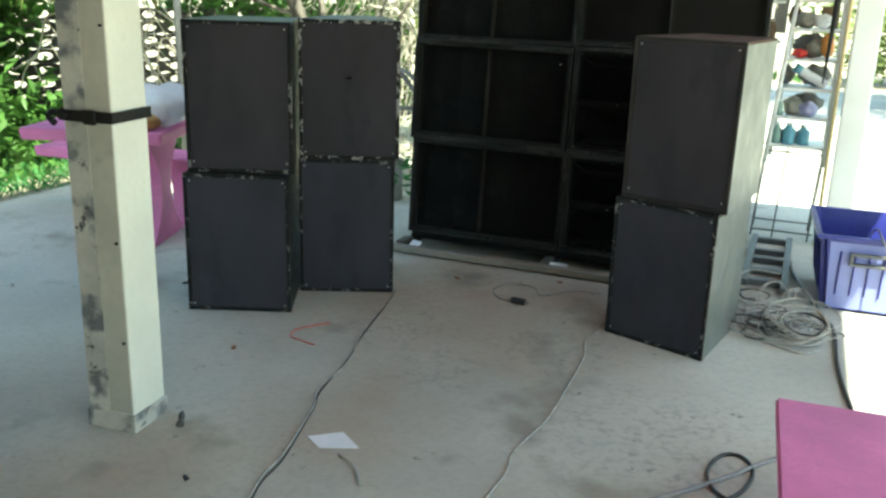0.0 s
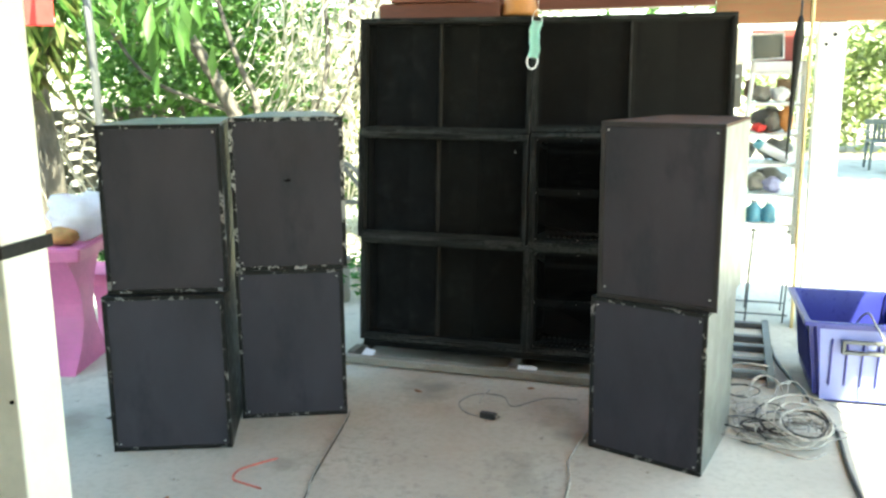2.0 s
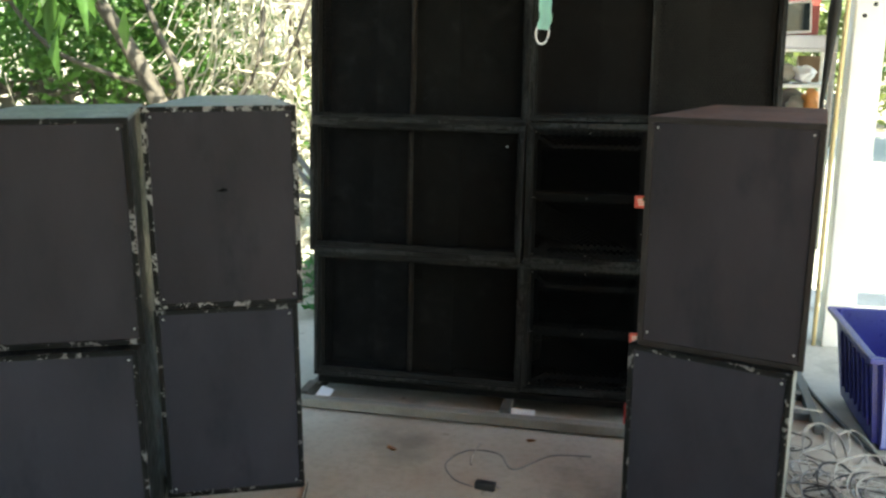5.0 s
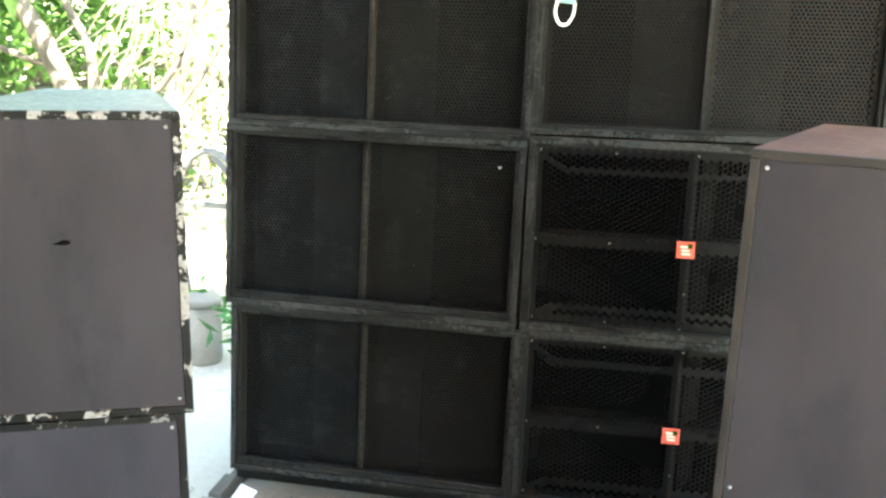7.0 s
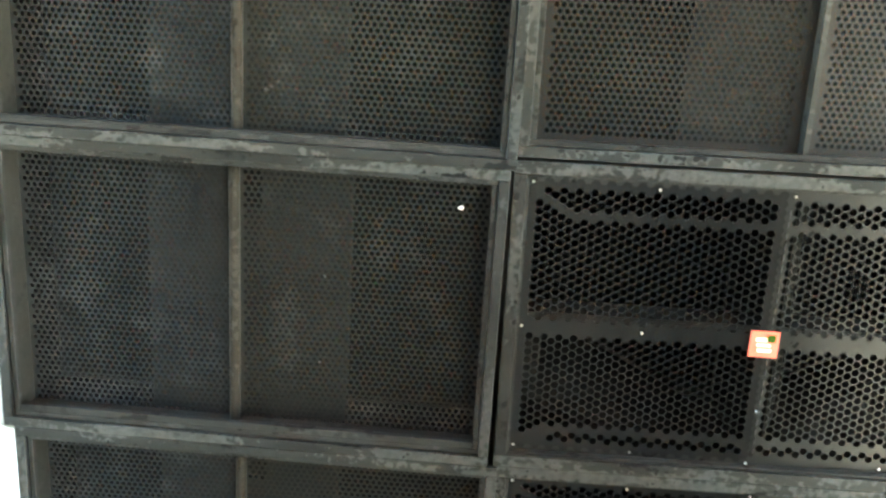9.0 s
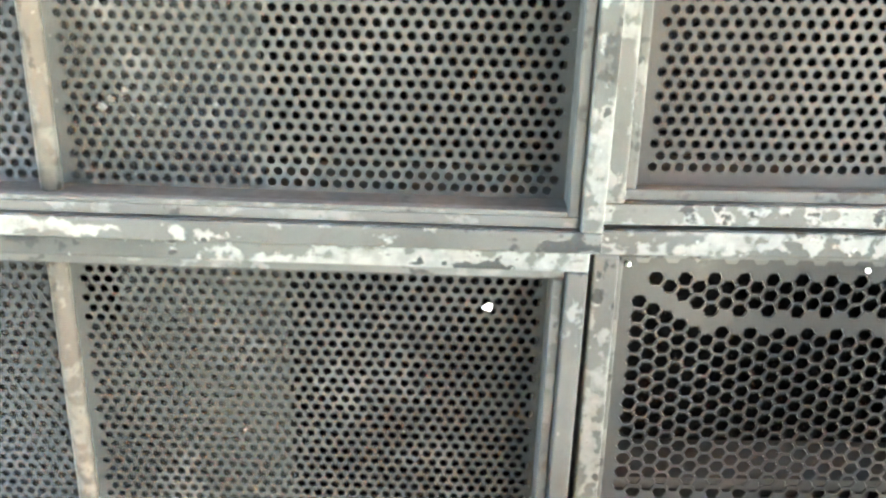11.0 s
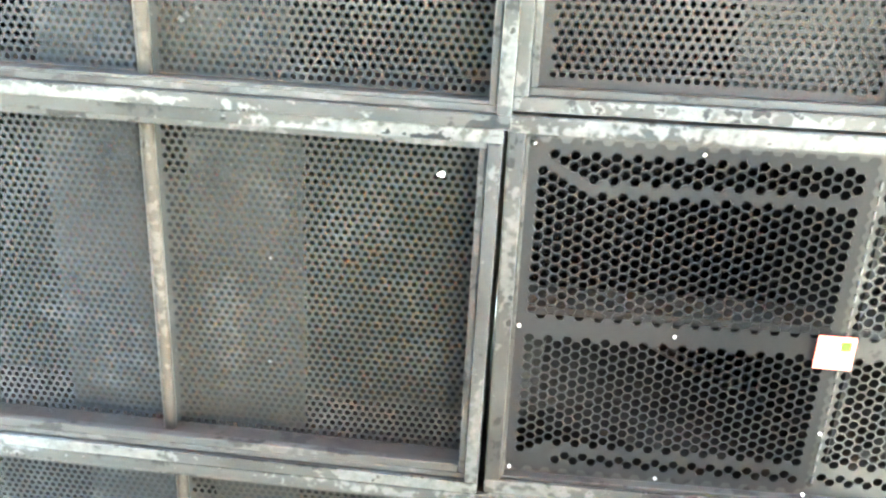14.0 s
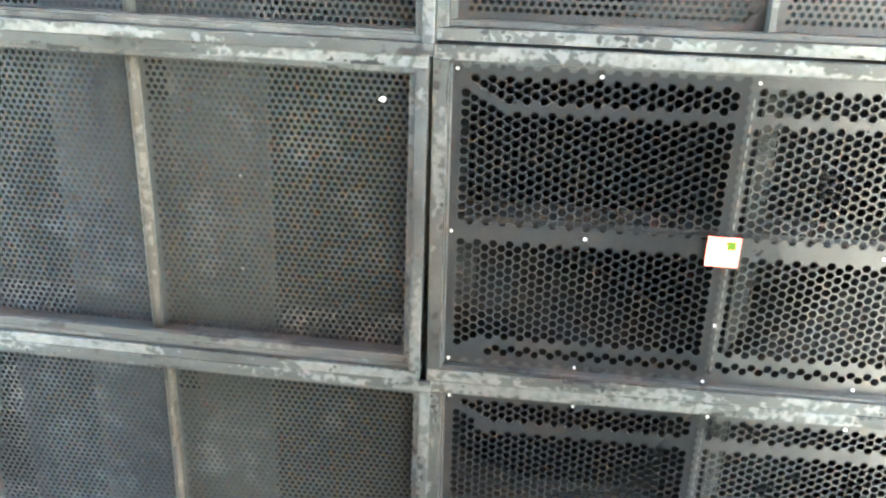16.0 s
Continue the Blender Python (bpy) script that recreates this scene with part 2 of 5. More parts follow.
M_WHITE = mat("white paint", (0.8, 0.8, 0.76), 0.5, vary=0.06, scale=4, bump=0.1, dark=(0.6, 0.58, 0.52), dark_at=0.7, dark_scale=6)
M_PINK = mat("pink painted concrete", (0.58, 0.15, 0.34), 0.55, vary=0.15, scale=5, fine=50, bump=0.3, wear=(0.7, 0.4, 0.52), wear_at=0.68, wear_scale=30)
M_BLUE = mat("blue plastic", (0.022, 0.027, 0.2), 0.35, vary=0.18, scale=4, bump=0.05)
M_BLUEPALE = mat("pale blue plastic", (0.2, 0.235, 0.52), 0.4, vary=0.12, scale=4, bump=0.05)
M_CABLEWHITE = mat("dirty white cable", (0.4, 0.385, 0.34), 0.55, vary=0.3, scale=20, bump=0)
M_CABLEGREY = mat("grey cable", (0.25, 0.25, 0.24), 0.5, vary=0.2, scale=20, bump=0)
M_CABLEBLACK = mat("black rubber", (0.02, 0.02, 0.021), 0.45, vary=0.2, scale=20, bump=0)
M_RED = mat("red plastic", (0.7, 0.045, 0.04), 0.45, vary=0.12, scale=12, bump=0.05)
M_REDCORD = mat("faded red cord", (0.48, 0.13, 0.1), 0.6, vary=0.2, scale=30, bump=0)
M_PAPER = mat("white paper", (0.78, 0.78, 0.8), 0.8, vary=0.06, scale=9, bump=0.15)
M_LABEL = mat("red badge", (0.7, 0.13, 0.09), 0.4, vary=0.06, scale=40, bump=0, spec=0.2)
M_LABELWHITE = mat("pale badge mark", (0.8, 0.74, 0.62), 0.4, vary=0.04, scale=40, bump=0, spec=0.2)
M_BADGEGREEN = mat("badge green", (0.022, 0.05, 0.003), 0.4, vary=0.05, scale=40, bump=0, spec=0.1)
M_RACK = mat("dusty dark steel", (0.085, 0.078, 0.066), 0.7, vary=0.3, scale=6, fine=60, bump=0.3, wear=(0.16, 0.15, 0.13), wear_at=0.6, wear_scale=8)
# Reddish timber with the shade under the roof put into its colour.
M_WOODSHADE = mat("reddish timber darkened for shade", (0.13, 0.04, 0.022), 0.5, vary=0.35, scale=2, fine=40, bump=0.2, stretch=(0.3, 3, 3))
# Box side in lighter grey green: bounce from the sunlit floor is in the colour.
M_SIDELIT = mat("grey green box side with bounce light in its colour", (0.11, 0.117, 0.103), 0.4, vary=0.1, scale=1.6, fine=8, bump=0.0, dark=(0.085, 0.09, 0.08), dark_at=0.58, dark_scale=1.2, spec=0.6)
M_BREEZE = mat("mossy dark cement block", (0.085, 0.08, 0.065), 0.9, vary=0.3, scale=3, fine=30, bump=0.4, dark=(0.04, 0.045, 0.03), dark_at=0.55)
M_NICK = mat("pale nicks", (0.03, 0.03, 0.028), 0.5, vary=0.3, scale=30, bump=0, spec=0.2)
M_WOOD = mat("reddish brown timber", (0.27, 0.115, 0.05), 0.55, vary=0.35, scale=2, fine=40, bump=0.25, stretch=(0.3, 3, 3), dark=(0.12, 0.05, 0.025), dark_at=0.62, dark_scale=3)
M_ORANGE = mat("orange clay", (0.55, 0.23, 0.06), 0.5, vary=0.15, scale=8)
M_BAMBOO = mat("yellow bamboo", (0.62, 0.49, 0.25), 0.45, vary=0.2, scale=8, fine=60, bump=0.1, stretch=(1, 1, 0.2))
M_BARK = mat("grey brown bark", (0.11, 0.098, 0.082), 0.9, vary=0.5, scale=6, fine=40, bump=0.8, stretch=(1, 1, 0.3), dark=(0.04, 0.037, 0.033), dark_at=0.5, dark_scale=5)
M_LEAF = mat("green leaves", (0.07, 0.16, 0.033), 0.45, vary=0.55, scale=1.2, fine=9, bump=0, trans=0.45)
M_LEAFPALE = mat("yellow green leaves", (0.15, 0.22, 0.055), 0.45, vary=0.5, scale=1.5, fine=9, bump=0, trans=0.45)
M_DRY = mat("dry pale vines", (0.68, 0.64, 0.54), 0.8, vary=0.3, scale=2, fine=9, bump=0, trans=0.35)
# Leaf green lightened: the far garden's sun and haze are in the colour.
M_LEAFSUN = mat("sunlit pale leaves", (0.24, 0.3, 0.1), 0.45, vary=0.45, scale=1.5, fine=9, bump=0, trans=0.5)
M_EDGEBROWN = mat("brown grey scuffed edge", (0.025, 0.0222, 0.0205), 0.6, vary=0.3, scale=8, fine=90, bump=0.2, wear=(0.16, 0.14, 0.12), wear_at=0.64, wear_scale=11, spec=0.2)
M_CRIMSON = mat("dull crimson board", (0.26, 0.055, 0.045), 0.6, vary=0.2, scale=6, bump=0.1)
M_BROWN = mat("brown cloth", (0.16, 0.1, 0.06), 0.85, vary=0.3, scale=9, bump=0.2)
M_GREYCLUTTER = mat("dull grey clutter", (0.12, 0.12, 0.115), 0.7, vary=0.35, scale=9, bump=0.2)
M_LILAC = mat("lilac plastic wrap", (0.4, 0.4, 0.62), 0.4, vary=0.3, scale=12, bump=0.2)
M_GRASS = mat("grass", (0.055, 0.18, 0.05), 0.6, vary=0.5, scale=1.5, fine=12, bump=0, trans=0.35)
M_BLOCK = mat("old cement block", (0.2, 0.19, 0.165), 0.9, vary=0.2, scale=3, fine=30, bump=0.4, dark=(0.08, 0.08, 0.07), dark_at=0.55)
M_MASK = mat("mint green cloth", (0.5, 0.78, 0.67), 0.8, vary=0.08, scale=20, bump=0.1, trans=0.3)
M_CLOTHWHITE = mat("white cloth", (0.8, 0.8, 0.79), 0.85, vary=0.06, scale=20, bump=0.1)
M_BAG = mat("translucent white plastic bag", (0.8, 0.8, 0.82), 0.3, vary=0.05, scale=9, bump=0.2, trans=0.4)
M_BREAD = mat("brown bread", (0.4, 0.2, 0.07), 0.8, vary=0.3, scale=15, bump=0.3)
M_SCREEN = mat("dark glass screen", (0.02, 0.03, 0.035), 0.12, vary=0.1, scale=3, bump=0)
M_CYAN = mat("teal plastic bottle", (0.12, 0.33, 0.42), 0.3, vary=0.12, scale=9, bump=0)
M_GREENPL = mat("green plastic", (0.24, 0.36, 0.3), 0.35, vary=0.12, scale=9, bump=0)
M_CHAIR = mat("grey green plastic", (0.085, 0.105, 0.1), 0.5, vary=0.12, scale=6, bump=0)
M_RUBBER = mat("dark strap", (0.014, 0.013, 0.012), 0.65, vary=0.25, scale=20, bump=0.2, spec=0.25)


# ---- building helpers ----
def box(bm, x0, x1, y0, y1, z0, z1, b=0.0):
    v = [bm.verts.new(p) for p in ((x0, y0, z0), (x1, y0, z0), (x1, y1, z0), (x0, y1, z0), (x0, y0, z1), (x1, y0, z1), (x1, y1, z1), (x0, y1, z1))]
    f = [bm.faces.new([v[i] for i in q]) for q in ((3, 2, 1, 0), (4, 5, 6, 7), (0, 1, 5, 4), (1, 2, 6, 5), (2, 3, 7, 6), (3, 0, 4, 7))]
    if b:
        bmesh.ops.bevel(bm, geom=list({e for g in f for e in g.edges}), offset=b, segments=2, affect="EDGES", profile=0.6)


def prism(bm, low, high, z0, z1):
    """A solid between two polygons of as many corners, at z0 and z1."""
    a = [bm.verts.new((x, y, z0)) for x, y in low]
    c = [bm.verts.new((x, y, z1)) for x, y in high]
    k = len(low)
    bm.faces.new(a[::-1])
    bm.faces.new(c)
    for i in range(k):
        bm.faces.new((a[i], a[(i + 1) % k], c[(i + 1) % k], c[i]))


def lathe(bm, profile, at=(0, 0, 0), seg=14):
    """A turned shape; profile rows are radius, height."""
    rings = [[bm.verts.new((at[0] + r * math.cos(2 * math.pi * i / seg), at[1] + r * math.sin(2 * math.pi * i / seg), at[2] + z)) for i in range(seg)] for r, z in profile]
    for p, q in zip(rings, rings[1:]):
        for i in range(seg):
            bm.faces.new((p[i], p[(i + 1) % seg], q[(i + 1) % seg], q[i]))
    bm.faces.new(rings[0][::-1])
    bm.faces.new(rings[-1])


def smooth_path(pts, steps=6):
    p = [Vector(q) for q in pts]
    p = [2 * p[0] - p[1]] + p + [2 * p[-1] - p[-2]]
    out = []
    for a, b, c, d in zip(p, p[1:], p[2:], p[3:]):
        for i in range(steps):
            t = i / steps
            out.append(0.5 * (2 * b + (c - a) * t + (2 * a - 5 * b + 4 * c - d) * t * t + (3 * b - a - 3 * c + d) * t ** 3))
    return out + [p[-2]]


def tube(bm, pts, radius, seg=7, steps=6):
    """A round bar along a smooth path; radius is one number or one for each end."""
    path = smooth_path(pts, steps) if steps > 1 else [Vector(q) for q in pts]
    r0, r1 = radius if isinstance(radius, tuple) else (radius, radius)
    rings = []
    for i, p in enumerate(path):
        d = (path[min(i + 1, len(path) - 1)] - path[max(i - 1, 0)]).normalized()
        s = d.cross(Vector((0, 0, 1)) if abs(d.z) < 0.9 else Vector((1, 0, 0))).normalized()
        u = s.cross(d)
        r = r0 + (r1 - r0) * i / (len(path) - 1)
        rings.append([bm.verts.new(p + r * (math.cos(2 * math.pi * k / seg) * s + math.sin(2 * math.pi * k / seg) * u)) for k in range(seg)])
    for p, q in zip(rings, rings[1:]):
        for k in range(seg):
            bm.faces.new((p[k], p[(k + 1) % seg], q[(k + 1) % seg], q[k]))
    bm.faces.new(rings[0][::-1])
    bm.faces.new(rings[-1])


def blob(bm, at, size, lumps=0.15, seed=0, sub=3):
    made = bmesh.ops.create_icosphere(bm, subdivisions=sub, radius=1.0)["verts"]
    for v in made:
        k = 1 + lumps * noise.noise(v.co * 1.9 + Vector((seed * 7.3, seed, 0))) + lumps * 0.4 * noise.noise(v.co * 5 + Vector((seed, 0, 3)))
        v.co = Vector(at) + Vector((v.co.x * size[0] * k, v.co.y * size[1] * k, v.co.z * size[2] * k))


def part(name, bm, material, parent=None, label="", m=None, smooth=False):
    me = bpy.data.meshes.new(name)
    bmesh.ops.recalc_face_normals(bm, faces=bm.faces)
    bm.to_mesh(me)
    bm.free()
    return mesh_part(name, me, material, parent, label, m, smooth)


def mesh_part(name, me, material, parent=None, label="", m=None, smooth=False):
    if not me.materials:
        me.materials.append(material)
    if smooth:
        me.polygons.foreach_set("use_smooth", [True] * len(me.polygons))
    ob = new(name, me)
    if parent:
        ob.parent = parent
    if m is not None:
        ob.matrix_basis = m
    if label:
        ob["label"] = label
    return ob


def solid(name, boxes, material, parent=None, label="", b=0.0, m=None):
    """One mesh of one or more boxes."""
    bm = bmesh.new()
    for q in boxes:
        box(bm, *q, b)
    return part(name, bm, material, parent, label, m)


def bar(name, pts, radius, material, parent=None, label="", seg=8, steps=1):
    bm = bmesh.new()
    tube(bm, pts, radius, seg, steps)
    return part(name, bm, material, parent, label, smooth=True)


def thing(name, label, category, m=None, group="", kind=""):
    return tagged_at(new(name), label, category, m, group, kind)


def tagged_at(ob, label, category, m=None, group="", kind=""):
    if m is not None:
        ob.matrix_basis = m
    return tagged(ob, label, category, group, kind)


def raw_mesh(name, verts, faces):
    me = bpy.data.meshes.new(name)
    k = faces.shape[1]
    me.vertices.add(len(verts))
    me.vertices.foreach_set("co", np.asarray(verts, dtype=np.float32).ravel())
    me.loops.add(faces.size)
    me.loops.foreach_set("vertex_index", faces.ravel().astype(np.int32))
    me.polygons.add(len(faces))
    me.polygons.foreach_set("loop_start", np.arange(0, faces.size, k, dtype=np.int32))
    me.polygons.foreach_set("loop_total", np.full(len(faces), k, dtype=np.int32))
    me.update(calc_edges=True)
    return me


def perforated(name, w, h, pitch, hole, sides, margin, closed=None, thick=0.0012):
    """A punched metal sheet in the plane y = 0, its holes real; closed(x, z) says where no hole is punched."""
    rowh = pitch * math.sqrt(3) / 2
    xs, zs = [], []
    rows = int((h - 2 * margin) / rowh)
    z0 = (h - (rows - 1) * rowh) / 2
    cols = int((w - 2 * margin) / pitch - 0.5)
    x0 = (w - (cols - 0.5) * pitch) / 2
    edge = []
    for j in range(-1, rows + 1):
        for i in range(-1, cols + 1):
            xs.append(x0 + i * pitch + (pitch / 2 if j % 2 else 0))
            zs.append(z0 + j * rowh)
            edge.append(i in (-1, cols) or j in (-1, rows))
    xs, zs = np.array(xs), np.array(zs)
    shut = np.array([e or bool(closed and closed(x, z)) for x, z, e in zip(xs, zs, edge)])
    ang = np.arange(sides) * 2 * math.pi / sides + math.pi / 6
    ap = pitch / 2
    outer = ap / np.cos((ang + math.pi / 6 + 1e-9) % (math.pi / 3) - math.pi / 6)
    verts, faces, count = [], [], 0
    for ids, is_shut in ((np.flatnonzero(~shut), False), (np.flatnonzero(shut), True)):
        if not len(ids):
            continue
        r_in = 0.001 * hole if is_shut else hole / 2
        ring = lambda r, y: np.stack([xs[ids][:, None] + r * np.cos(ang)[None], np.full((len(ids), sides), y), zs[ids][:, None] + r * np.sin(ang)[None]], -1)
        levels = [ring(outer, 0.0), ring(np.full(sides, r_in), 0.0), ring(np.full(sides, r_in), thick)]
        block = np.stack(levels, 1).reshape(-1, 3)
        base = count + np.arange(len(ids))[:, None] * 3 * sides
        k, k1 = np.arange(sides), (np.arange(sides) + 1) % sides
        for a in ((0,) if is_shut else (0, 1)):
            faces.append(np.stack([base + a * sides + k, base + a * sides + k1, base + (a + 1) * sides + k1, base + (a + 1) * sides + k], -1).reshape(-1, 4))
        verts.append(block)
        count += len(block)
    ex, ez = x0 - pitch / 2, z0 - pitch / 2
    strips = [(0, ex, 0, h), (w - ex, w, 0, h), (ex, w - ex, 0, ez), (ex, w - ex, h - ez, h)]
    for a, b, c, d in strips:
        verts.append(np.array([(a, 0.0003, c), (b, 0.0003, c), (b, 0.0003, d), (a, 0.0003, d)]))
        faces.append(np.array([[count, count + 1, count + 2, count + 3]]))
        count += 4
    me = raw_mesh(name, np.concatenate(verts), np.concatenate(faces))
    me.shade_flat()
    return me


# ---- ground and structure ----
g = tagged(solid("ground", [(-150, 150, -150, 150, -0.4, -0.03)], M_EARTH), "dusty brown earth under the yard", "ground", kind="structure")
tagged(solid("floor", [(-4.05, 9, -12, 12.6, -0.2, 0.0)], M_CONCRETE), "worn grey concrete slab with stains", "floor", kind="structure")
# Invented wall out of view, blocks light from the left onto the near floor.
tagged(solid("wall_left", [(-2.4, -2.25, -7.0, -2.95, 0, 3.0)], M_BLOCK), "unseen grey cement wall added to darken the floor at left", "wall", kind="structure")
# Invented wall out of view, closes the shelter behind the camera.
tagged(solid("wall_back", [(-2.25, 2.45, -7.15, -7.0, 0, 3.0)], M_BLOCK), "unseen grey cement wall added behind the camera", "wall", kind="structure")
tagged(solid("ceiling", [(-3.1, 2.75, -4.6, -1.0, 3.0, 3.06), (-3.1, 2.45, -7.0, -4.601, 3.0, 3.06), (-1.0, 2.75, -0.999, 0.75, 3.0, 3.06)], M_WOOD), "dark timber roof of the open shelter", "ceiling", kind="structure")


def rim_boards(parent, x0, x1, z0, z1, wide, y0, y1, material, name="rim_board", b=0.0025):
    """The four board edges that show round a front, each a part."""
    solid(name, [(x0, x1, y0, y1, z1 - wide, z1)], material, parent, b=b)
    solid(name, [(x0, x1, y0, y1, z0, z0 + wide)], material, parent, b=b)
    side = M_RIMSIDE if material is M_RIM else material
    solid(name, [(x0, x0 + wide, y0, y1, z0 + wide, z1 - wide)], side, parent, b=b)
    solid(name, [(x1 - wide, x1, y0, y1, z0 + wide, z1 - wide)], side, parent, b=b)


def screw(parent, x, y, z, r=0.005):
    bm = bmesh.new()
    lathe(bm, [(r * 0.9, 0), (r, 0.001), (r * 0.8, 0.003), (r * 0.3, 0.004)], seg=10)
    part("screw", bm, M_SCREW, parent, m=pose(x, y, z, 90, 0, 0), smooth=True)


def fleck(parent, x, y, z, size, material=None):
    """A splash of white paint, thin but solid, with an uneven outline."""
    bm = bmesh.new()
    rnd = random.Random(int(x * 977 + z * 3371))
    k = 9
    pts = [(size * (0.5 + 0.6 * rnd.random()) * math.cos(2 * math.pi * i / k), size * (0.35 + 0.5 * rnd.random()) * math.sin(2 * math.pi * i / k)) for i in range(k)]
    prism(bm, pts, [(0.8 * a, 0.8 * c) for a, c in pts], 0, 0.0015)
    part("paint_fleck", bm, material or M_PAPER, parent, "splash of white paint", m=pose(x, y, z, 90, 0, 0))


GRILLES = {}


def grille(parent, x, y, z, w, h, material, margin):
    key = (round(w, 3), round(h, 3))
    if key not in GRILLES:
        GRILLES[key] = perforated("grille", w, h, 0.0127, 0.0087, 12, margin, thick=0.0008)
    return mesh_part("grille", GRILLES[key], material, parent, "grey perforated metal sheet", pose(x, y, z))


def bass_bin(label, w, h, depth, split, m, inner, recess=0.074, margin=0.003, bar_at=0.056, foot=0.0, board=False, tints=(M_GRILLE_BLUE, M_GRILLE)):
    """A wide bass cabinet with two perforated cells, set well back, on either side of a middle bar."""
    ob = thing("bass_cabinet", label, "speaker", m, "stacked bass cabinets")
    t = 0.02
    for part_name, q in (("bottom_board", (0, w, 0.004, depth, 0, t)), ("top_board", (0, w, 0.004, depth, h - t, h)), ("side_board", (0, t, 0.004, depth, t, h - t)), ("side_board", (w - t, w, 0.004, depth, t, h - t)), ("back_board", (0, w, depth, depth + t, 0, h))):
        solid(part_name, [q], M_BLACK, ob)
    rim_boards(ob, 0, w, 0, h, t, -0.004, 0.003, M_RIM)
    g = t + 0.0005
    rim_boards(ob, g, w - g, g, h - g, 0.0105, 0.006, 0.017, M_BEAD, "bead", 0.002)
    rim_boards(ob, g, w - g, g, h - g, 0.0065, 0.0175, recess + 0.012, M_LINING, "lining", 0.0008)
    if foot:
        solid("foot_bead", [(g + 0.011, w - g - 0.011, 0.0065, 0.02, g + 0.0105, g + 0.0105 + foot)], M_BEAD, ob, b=0.002)
    a, b = t + 0.003, w - t - 0.003
    bm = bmesh.new()
    if board:
        box(bm, split - 0.005, split + 0.005, bar_at - 0.012, recess + 0.1, t + 0.007, h - t - 0.007, 0.0012)
        part("divider", bm, M_BEAD, ob, "thin upright board between the cells")
    else:
        tube(bm, [(split, bar_at + 0.001, h - t), (split + 0.001, bar_at - 0.001, h * 0.5), (split, bar_at + 0.001, t)], 0.0105, 10, 4)
        part("divider", bm, M_DIVIDER, ob, "worn brownish bar between the cells", smooth=True)
    grille(ob, a, recess, a, split - a - 0.002, h - 2 * a, tints[0], margin)
    grille(ob, split + 0.002, recess, a, b - split - 0.002, h - 2 * a, tints[1], margin)
    lo, hi = inner
    for q in ((lo, split - 0.006, t, h - t), (split + 0.045, hi, t, h - t), (split + (0.006 if board else -0.006), split + 0.045, t, h - 0.13)):
        solid("baffle", [(q[0], q[1], recess + 0.016, recess + 0.034, q[2], q[3])], M_BAFFLE, ob, "dusty board behind the mesh")
    # Added near-black sheet makes the void behind the holes dark.
    solid("throat", [(t + 0.001, w - t - 0.001, recess + 0.13, recess + 0.14, t + 0.001, h - t - 0.001)], M_NEARBLACK, ob, "near-black sheet giving the darkness inside the cabinet")
    return ob


HEX = {}


